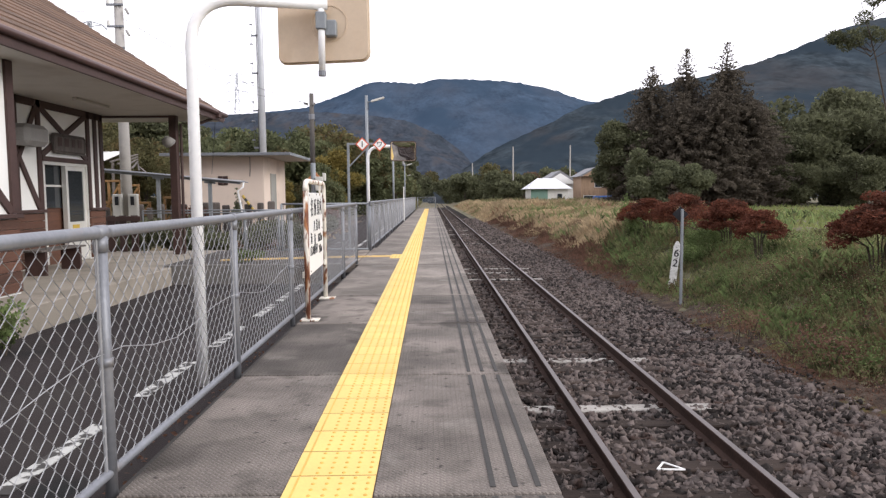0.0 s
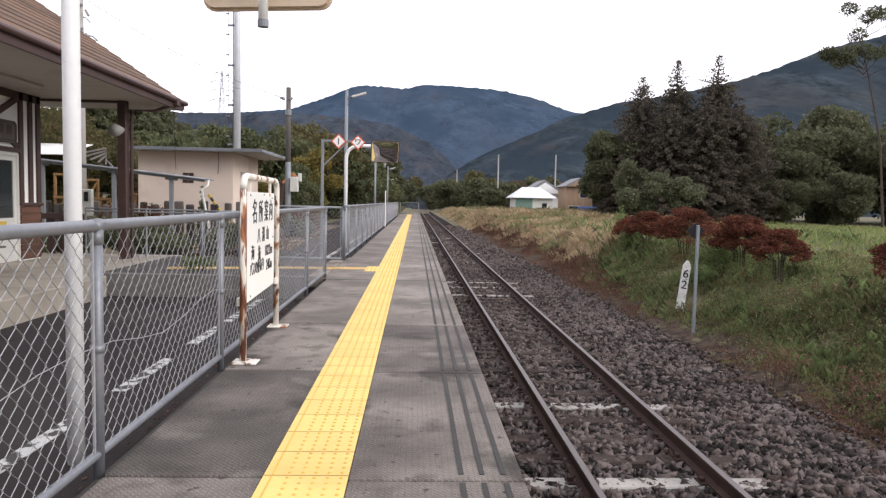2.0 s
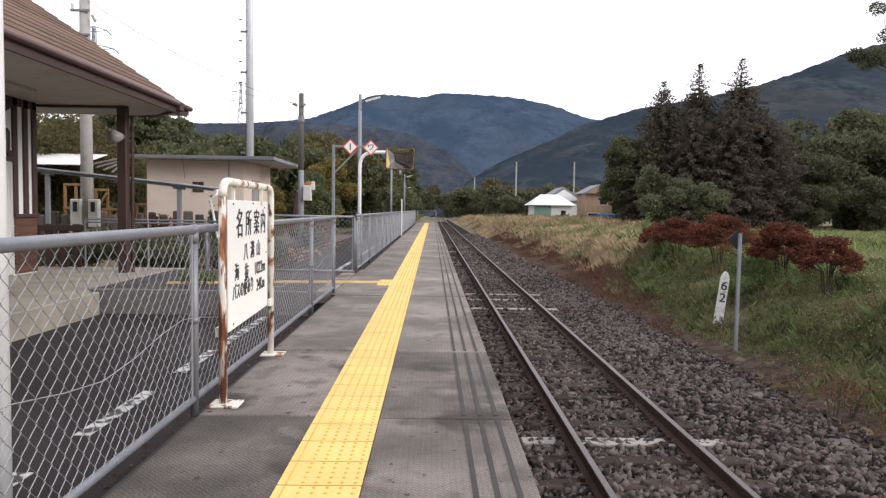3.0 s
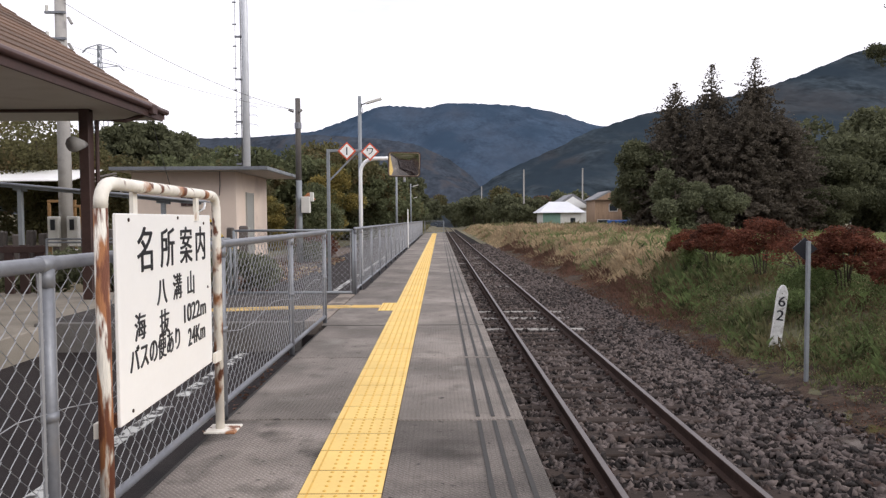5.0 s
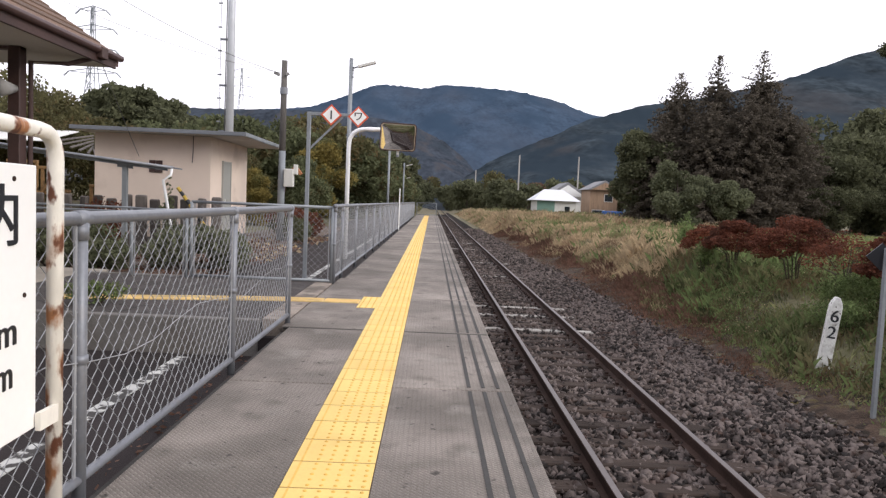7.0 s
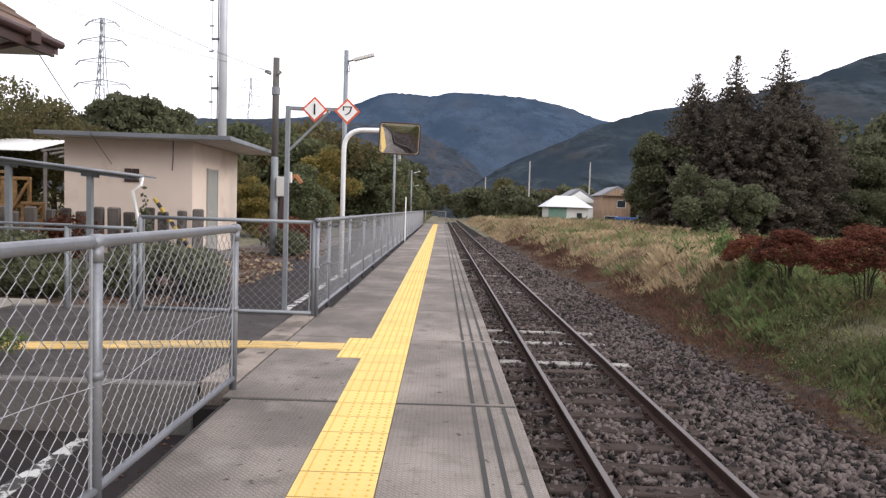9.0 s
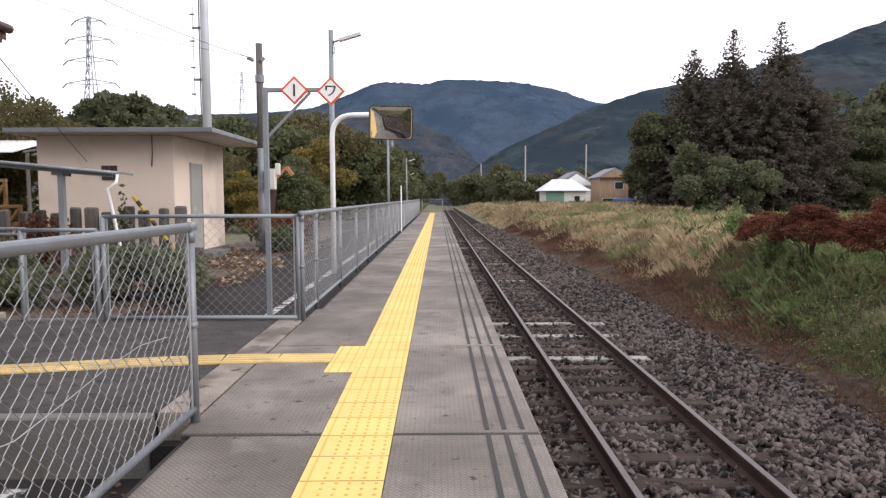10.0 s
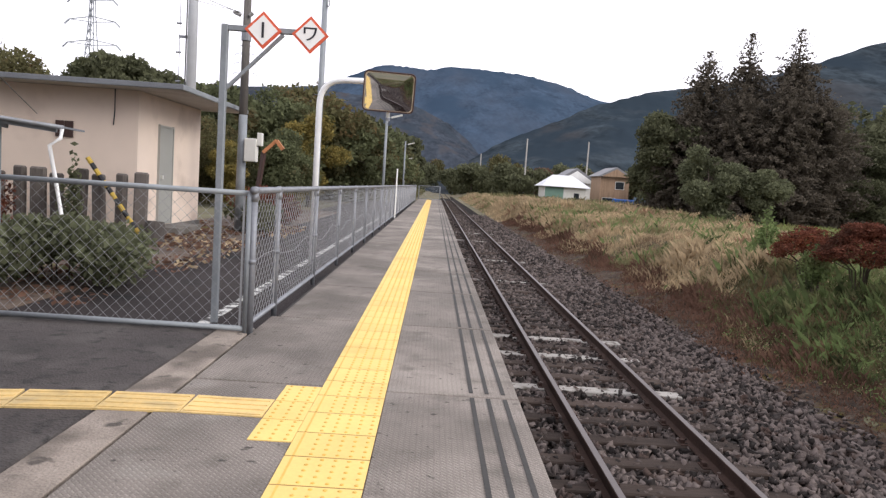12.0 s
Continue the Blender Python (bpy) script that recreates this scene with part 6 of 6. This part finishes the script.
# ---- pylons ----
def pylon(x, y, z, h, w, label):
    t = thing("lattice_pylon", (x, y, z), label, "pylon", "power pylons")
    leg = lambda s, u, k: Vector((x + s * w * (0.10 + 0.9 * (1 - k) ** 1.7) / 2, y + u * w * (0.10 + 0.9 * (1 - k) ** 1.7) / 2, z + h * k))
    ks = [i / 11 for i in range(12)]
    for s in (-1, 1):
        for u in (-1, 1):
            bm = piped([leg(s, u, a) for a in ks], h * 0.003, 5)
            part("leg", bm, POLEGREY, t)
    bm = bmesh.new()
    for a, c in zip(ks, ks[1:]):
        for s in (-1, 1):
            beam(bm, leg(s, -1, a), leg(-s, -1, c), h * 0.003, h * 0.003)
            beam(bm, leg(-1, s, a), leg(-1, -s, c), h * 0.003, h * 0.003)
    part("bracing", bm, POLEGREY, t)
    for k, span in ((0.60, 0.15), (0.74, 0.14), (0.87, 0.125), (0.985, 0.08)):
        bm = bmesh.new()
        for s in (-1, 1):
            root, tip = Vector((x, y, z + h * (k + 0.02))), Vector((x + s * span * h, y, z + h * (k - 0.005)))
            beam(bm, root, tip, h * 0.005, h * 0.005)
            beam(bm, Vector((x, y, z + h * (k - 0.015))), tip, h * 0.004, h * 0.004)
            if k < 0.99:
                beam(bm, tip, tip - Vector((-s * h * 0.03, 0, h * 0.03)), h * 0.007, h * 0.007)
        part("cross_arm", bm, POLEGREY, t)


pylon(-148, 310, 10, 68, 11, "tall grey lattice power pylon on the wooded hill")
pylon(-170, 620, 50, 60, 11, "far grey lattice power pylon on the ridge")


# ---- hills ----
def hill(name, profile, y_ridge, depth, cols, rows, material, seed, label, crown, rough):
    """A wooded slope below a ridge line given as x, z."""
    px, pz = [p[0] for p in profile], [p[1] for p in profile]
    u = np.linspace(px[0], px[-1], cols)
    crest = np.interp(u, px, pz)
    k = np.ones(5) / 5
    crest = np.convolve(np.pad(crest, 2, "edge"), k, "valid")
    v = np.concatenate([np.linspace(-0.35, -0.02, 6), np.linspace(0, 1, rows)])
    U, V = np.meshgrid(u, v)
    C = np.tile(crest, (len(v), 1))
    fall = np.where(V >= 0, np.clip(1 - V, 0, 1) ** 1.15, 1 - 1.2 * np.clip(-V, 0, 1) ** 1.2)
    Z = C * fall
    Y = y_ridge - V * depth
    big, small = np.zeros_like(Z), np.zeros_like(Z)
    for i in range(Z.shape[0]):
        for j in range(Z.shape[1]):
            big[i, j] = noise.noise((U[i, j] / rough + seed, Y[i, j] / (rough * 2.2), 0.3)) + 0.5 * noise.noise((U[i, j] / rough * 2.3, Y[i, j] / rough + seed, 2.3))
            small[i, j] = abs(noise.noise((U[i, j] / crown, Y[i, j] / (3 * crown), seed)))
    Z = Z + big * 0.22 * C * np.clip(V, 0, 1) * np.clip(1.2 - V, 0, 1) * 1.5 + small * crown * 0.28 - 5 * np.clip((V - 0.65) / 0.35, 0, 1)
    n = Z.shape[1]
    ix = np.arange(Z.size).reshape(Z.shape)
    q = np.stack([ix[:-1, :-1], ix[:-1, 1:], ix[1:, 1:], ix[1:, :-1]], -1).reshape(-1, 4)[:, ::-1]
    ob = from_arrays(name, np.stack([U, Y, Z], -1).reshape(-1, 3), q, material, smooth=True)
    return tagged(ob, label, "mountain", kind="structure")


# aerial haze is mixed into these blue forest colours, stains included
FOREST_FAR = mat("far_forest_hazed", (0.048, 0.071, 0.106), 0.95, var=0.27, scale=0.06, fine=0.32, bump=0.0, stretch=(1, 0.26, 1), spec=0.0,
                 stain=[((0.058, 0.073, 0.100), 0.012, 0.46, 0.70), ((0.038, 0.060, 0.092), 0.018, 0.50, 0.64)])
# the bluish cast of distance haze sits in the base colour here too
FOREST_MID = mat("hill_forest_hazed", (0.041, 0.053, 0.063), 0.95, var=0.48, scale=0.08, fine=0.4, bump=0.0, stretch=(1, 0.35, 1), spec=0.0,
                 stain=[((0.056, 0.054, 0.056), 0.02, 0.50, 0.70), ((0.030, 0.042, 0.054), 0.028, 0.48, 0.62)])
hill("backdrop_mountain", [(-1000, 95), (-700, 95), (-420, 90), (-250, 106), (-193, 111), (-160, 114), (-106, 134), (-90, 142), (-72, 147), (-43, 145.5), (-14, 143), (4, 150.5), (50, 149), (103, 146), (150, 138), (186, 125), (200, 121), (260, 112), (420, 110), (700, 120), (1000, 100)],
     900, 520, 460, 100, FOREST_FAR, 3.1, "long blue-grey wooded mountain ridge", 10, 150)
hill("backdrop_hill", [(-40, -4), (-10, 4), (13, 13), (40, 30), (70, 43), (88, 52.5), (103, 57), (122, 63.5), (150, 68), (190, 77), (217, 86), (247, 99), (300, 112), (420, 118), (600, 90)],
     420, 260, 340, 80, FOREST_MID, 9.7, "nearer dark wooded hillside, its autumn colour hazed blue", 5.5, 60)
# brown woods shifted to blue-grey, which paints in the haze
FOREST_SPUR = mat("spur_forest_hazed", (0.046, 0.055, 0.070), 0.95, var=0.38, scale=0.08, fine=0.4, bump=0.0, stretch=(1, 0.3, 1), spec=0.0,
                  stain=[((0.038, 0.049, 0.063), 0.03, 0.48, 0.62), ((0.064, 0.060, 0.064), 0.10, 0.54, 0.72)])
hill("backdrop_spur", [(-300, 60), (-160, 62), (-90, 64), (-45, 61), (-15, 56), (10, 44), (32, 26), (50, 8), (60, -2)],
     520, 200, 160, 50, FOREST_SPUR, 4.4, "autumn wooded spur below the mountain, hazed blue-grey", 5, 60)
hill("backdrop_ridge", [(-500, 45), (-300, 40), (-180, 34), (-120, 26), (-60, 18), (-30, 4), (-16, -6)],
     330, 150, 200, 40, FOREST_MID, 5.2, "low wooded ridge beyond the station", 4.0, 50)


# ---- yard behind the station ----
def lean_to():
    s = thing("lean_to", (-15.5, 31, -0.2), "open lean-to with a white sheet roof and pole rafters", "shed")
    bm = bmesh.new()
    v = [bm.verts.new(p) for p in ((-19.5, 30.2, 2.75), (-13.0, 30.2, 2.75), (-13.5, 33.5, 3.35), (-19.5, 33.5, 3.35), (-19.5, 30.2, 2.71), (-13.0, 30.2, 2.71), (-13.5, 33.5, 3.31), (-19.5, 33.5, 3.31))]
    for f in ((0, 1, 2, 3), (7, 6, 5, 4), (0, 4, 5, 1), (1, 5, 6, 2), (2, 6, 7, 3), (3, 7, 4, 0)):
        bm.faces.new([v[i] for i in f])
    part("roof", bm, BOARD, s, "white sheet roof")
    for k in range(6):
        part("rafter", beam(bmesh.new(), (-12.6 + 0.28 * k, 30.1, 2.72 - 0.09 * k), (-12.9, 33.4, 3.2 - 0.1 * k), 0.06, 0.05), OLDTIMBER, s)
    for x in (-19.2, -15.8, -12.6):
        part("post", piped([(x, 30.3, -0.3), (x, 30.3, 2.7)], 0.06, 8), OLDTIMBER, s)

    s.location = Vector((0, 8.3, 1.28)) + 1.45 * (s.location - Vector((0, 8.3, 1.28)))
    s.scale = (1.45, 1.45, 1.45)


lean_to()


def steel_frame(x, y, w, h, label):
    s = thing("machine_frame", (x, y, -0.2), label, "machine frame", "yellow machine frames")
    for dx in (0, w * 0.45, w):
        part("upright", boxed(x + dx - 0.045, x + dx + 0.045, y - 0.045, y + 0.045, -0.25, h, bevel=0.01), FRAMEPAINT, s)
    part("cross_bar", boxed(x - 0.045, x + w + 0.045, y - 0.06, y + 0.06, h, h + 0.09, bevel=0.01), FRAMEPAINT, s)
    part("cross_bar", boxed(x - 0.045, x + w + 0.045, y - 0.09, y + 0.05, h * 0.55, h * 0.55 + 0.1, bevel=0.01), FRAMEPAINT, s)
    part("brace", beam(bmesh.new(), (x, y - 0.1, h * 0.2), (x + w, y - 0.1, h * 0.95), 0.08, 0.06), FRAMEPAINT, s)


steel_frame(-12.5, 28.0, 0.75, 1.75, "rust-yellow steel frame stacked behind the shelter")
steel_frame(-10.9, 28.5, 0.75, 1.25, "low yellow steel frame behind the shelter")
steel_frame(-13.7, 28.8, 0.9, 1.95, "tall rust-yellow steel frame stacked behind the shelter")
steel_frame(-11.75, 27.7, 0.55, 1.05, "small rusty steel frame leaning behind the shelter")
bm = boxed(-12.6, -9.4, 27.2, 27.28, 0.28, 0.36, bevel=0.01)
for x in (-12.4, -11.0, -9.6):
    box(bm, x - 0.04, x + 0.04, 27.2, 27.28, -0.25, 0.28)
tagged(part("low_barrier", bm, WHITEBOX), "low white bar barrier in front of the machine frames", "barrier")


def digger_arm():
    s = thing("excavator_arm", (-7.31, 39, -0.2), "orange excavator arm with a dark boom raised behind the yard trees", "excavator")
    # added boom is unseen support, coloured dark to stay hidden below the stick
    part("boom", beam(bmesh.new(), (-7.31, 39.2, -0.3), (-7.01, 39.1, 2.10), 0.14, 0.16), TRIM, s, "unseen boom, coloured dark to sink into the trees")
    part("stick", beam(bmesh.new(), (-7.01, 39, 2.10), (-6.49, 39, 2.60), 0.12, 0.13), ORANGEPAINT, s)
    part("bucket", beam(bmesh.new(), (-6.49, 39, 2.60), (-6.22, 39, 2.27), 0.2, 0.14), ORANGEPAINT, s)


digger_arm()


def low_fence():
    """Dark board fence between yard and shelter."""
    f = thing("board_fence", (-9, 17.2, -0.1), "dark brown board fence beside the station porch", "fence")
    for k in range(9):
        x = -9.6 + 0.28 * k
        part("board", boxed(x, x + 0.17, 17.0, 17.05, -0.2, 0.86, bevel=0.006), TRIM, f)
    part("rail", boxed(-9.65, -7.1, 16.95, 16.997, 0.72, 0.84, bevel=0.006), TRIM, f)


low_fence()


def litter(n, x0, x1, y0, y1, z, size, material, seed, label):
    rng = np.random.default_rng(seed)
    c = np.stack([rng.uniform(x0, x1, n), rng.uniform(y0, y1, n), z + rng.uniform(0.0, 0.04, n)], -1)
    keep = np.sin(c[:, 0] * 2.3 + c[:, 1]) + np.sin(c[:, 1] * 1.9) + rng.uniform(-1, 1, n) > -0.2
    v, f = leaves(c[keep], rng.uniform(0.5, 1.4, keep.sum()) * size, rng, 0.8)
    tagged(from_arrays("leaf_litter", v, f, material), label, "leaves", kind="stuff")


litter(3800, -6.4, -3.4, 17.6, 30, -0.14, 0.05, GRASS_RUST, 71, "brown dead leaves and stalks littering the soil")
litter(900, -6.4, -3.3, 19.0, 30, -0.14, 0.06, GRASS_DRY, 72, "pale dry stalks littering the soil")
litter(700, -1.9, -1.44, 2, 13, -0.37, 0.022, GRASS_RUST, 73, "small dead leaves gathered at the platform foot")
shrub(-4.62, 7.2, -0.37, 0.38, 0.4, 0.55, 1100, 0.035, GRASS_LUSH, 74, "bright green weed clump at the apron edge")


def slender_tree():
    """A tall thin tree with a light crown, beyond the field."""
    rng = np.random.default_rng(81)
    t = thing("slender_tree", (40.6, 60, -0.3), "tall thin tree with an airy crown beyond the field", "tree")
    bm = bmesh.new()
    tube(bm, [(40.6, 60, -0.4), (39.9, 60, 7), (38.4, 60, 13.0), (37.0, 60, 17.5)], 0.13, 7, 0.02)
    blobs = []
    for k in range(16):
        a, zz = rng.uniform(0, 6.283), rng.uniform(13.8, 18.6)
        rr = rng.uniform(0.4, 2.9)
        tip = Vector((37.9 + rr * math.cos(a), 60 + rr * math.sin(a), zz))
        tube(bm, [(38.0, 60, zz - 1.4), tip], 0.04, 5, 0.012)
        blobs.append((tip.x, tip.y, tip.z, 0.8, 0.8, 0.6))
    part("trunk", bm, BARK, t)
    pts = blobs_points(blobs, 6500, rng)
    v, f = leaves(pts, rng.uniform(0.6, 1.3, 6500) * 0.10, rng)
    from_arrays("crown", v, f, LEAF_GREEN, t)


slender_tree()

hill("backdrop_hill", [(-900, 60), (-500, 75), (-250, 62), (-80, 70), (60, 85), (220, 80), (420, 70), (900, 60)],
     -420, -320, 220, 40, FOREST_MID, 12.4, "wooded hill on the near side of the valley", 4.5, 70)


def leafy(n, seed, keep, height, size, material, label, box_xy):
    rng = np.random.default_rng(seed)
    x0, x1, y0, y1 = box_xy
    x, y = rng.uniform(x0, x1, n), y0 + (y1 - y0) * rng.uniform(0, 1, n) ** 1.2
    patch = np.sin(x * 1.9 + np.sin(y * 0.8) * 1.5) * np.sin(y * 1.1 + x * 0.4) + rng.uniform(-0.7, 0.7, n)
    k = keep(x, y) & (patch > 0)
    x, y, patch = x[k], y[k], patch[k]
    z = land(x, y) + height * rng.uniform(0.1, 1.0, len(x)) * np.clip(patch + 0.3, 0.3, 1.0) * np.clip((x - edge(y)) / 1.5, 0.3, 1)
    v, f = leaves(np.stack([x, y, z], -1), rng.uniform(0.6, 1.4, len(x)) * size, rng, 0.3)
    tagged(from_arrays("weeds", v, f, material), label, "weeds", kind="stuff")


leafy(110000, 91, lambda x, y: (x > edge(y) + np.interp(y, [3, 9, 13], [1.0, 0.8, 0.45])) & (y < border(x) + 2), 0.40, 0.017, GRASS_LUSH, "leafy green weeds matted over the bank", (5.0, 9.5, 3, 30))
leafy(60000, 92, lambda x, y: x > edge(y) - 0.15, 0.14, 0.018, GRASS_RUST, "withered brown weeds at the foot of the bank", (4.5, 7.2, 3, 34))
leafy(48000, 93, lambda x, y: (x > edge(y) + 1) & (y > border(x) - 3), 0.42, 0.018, GRASS_DRY, "seeding dry weeds over the embankment", (5.2, 16, 18, 55))
leafy(20000, 94, lambda x, y: (x > edge(y) + 1) & (y > border(x) - 3), 0.45, 0.020, GRASS_GREEN, "greyish green weeds over the embankment", (5.2, 16, 18, 55))
leafy(12000, 95, lambda x, y: (x > edge(y) + 0.4) & (y < border(x)), 0.34, 0.014, GRASS_DRY, "pale seed heads and dry leaves among the green weeds", (4.9, 9.0, 3, 24))
leafy(18000, 96, lambda x, y: (x > edge(y) + 0.2) & (y < 14), 0.26, 0.020, GRASS_RUST, "brown withered weeds on the lower bank", (4.6, 7.5, 3, 14))
MOSS = leaf("yellow_green_moss", (0.16, 0.14, 0.04), 0.3, 1.5)
leafy(26000, 97, lambda x, y: (x > edge(y) - 0.34) & (x < edge(y) + 0.10), 0.05, 0.012, MOSS, "yellow-green moss and tiny weeds along the ballast rim", (4.0, 4.9, 3, 21))
shrub(4.8, 10.4, -1.0, 0.35, 0.7, 0.5, 420, 0.022, GRASS_RUST, 171, "withered yellow weed stalks at the ballast edge")
shrub(5.25, 8.8, -0.95, 0.5, 1.1, 0.4, 600, 0.024, GRASS_RUST, 172, "brown dead weed stalks on the lower bank")
shrub(-8.0, 23.0, -0.2, 0.8, 0.6, 1.15, 2200, 0.05, LEAF_RED, 173, "dark red shrub under the shelter roof")
leafy(60000, 98, lambda x, y: (x > edge(y) + 0.7) & (y < border(x) + 1), 0.30, 0.013, GRASS_GREEN, "fine pale green weeds covering the bank", (4.9, 10, 3, 28))
shrub(-3.75, 13.7, -0.01, 0.5, 0.35, 0.26, 1100, 0.020, GRASS_LUSH, 174, "small tuft of green weeds on the crossing")
shrub(-5.9, 18.3, -0.2, 1.3, 0.7, 0.55, 3000, 0.045, LEAF_PALE, 67, "low green ground cover behind the side fence")
shrub(-8.3, 18.2, -0.2, 1.3, 0.9, 0.6, 2600, 0.055, LEAF_GREEN, 68, "dark green hedge plants beside the board fence")

bm = bmesh.new()
tri = [Vector(p) for p in ((1.92, 5.60, -1.056), (2.15, 5.585, -1.056), (2.02, 5.75, -1.056))]
for a, c in zip(tri, tri[1:] + tri[:1]):
    beam(bm, a, c, 0.015, 0.010)
tagged(part("track_marker", bm, BOARD), "small white triangular marker lying on a sleeper", "marker")
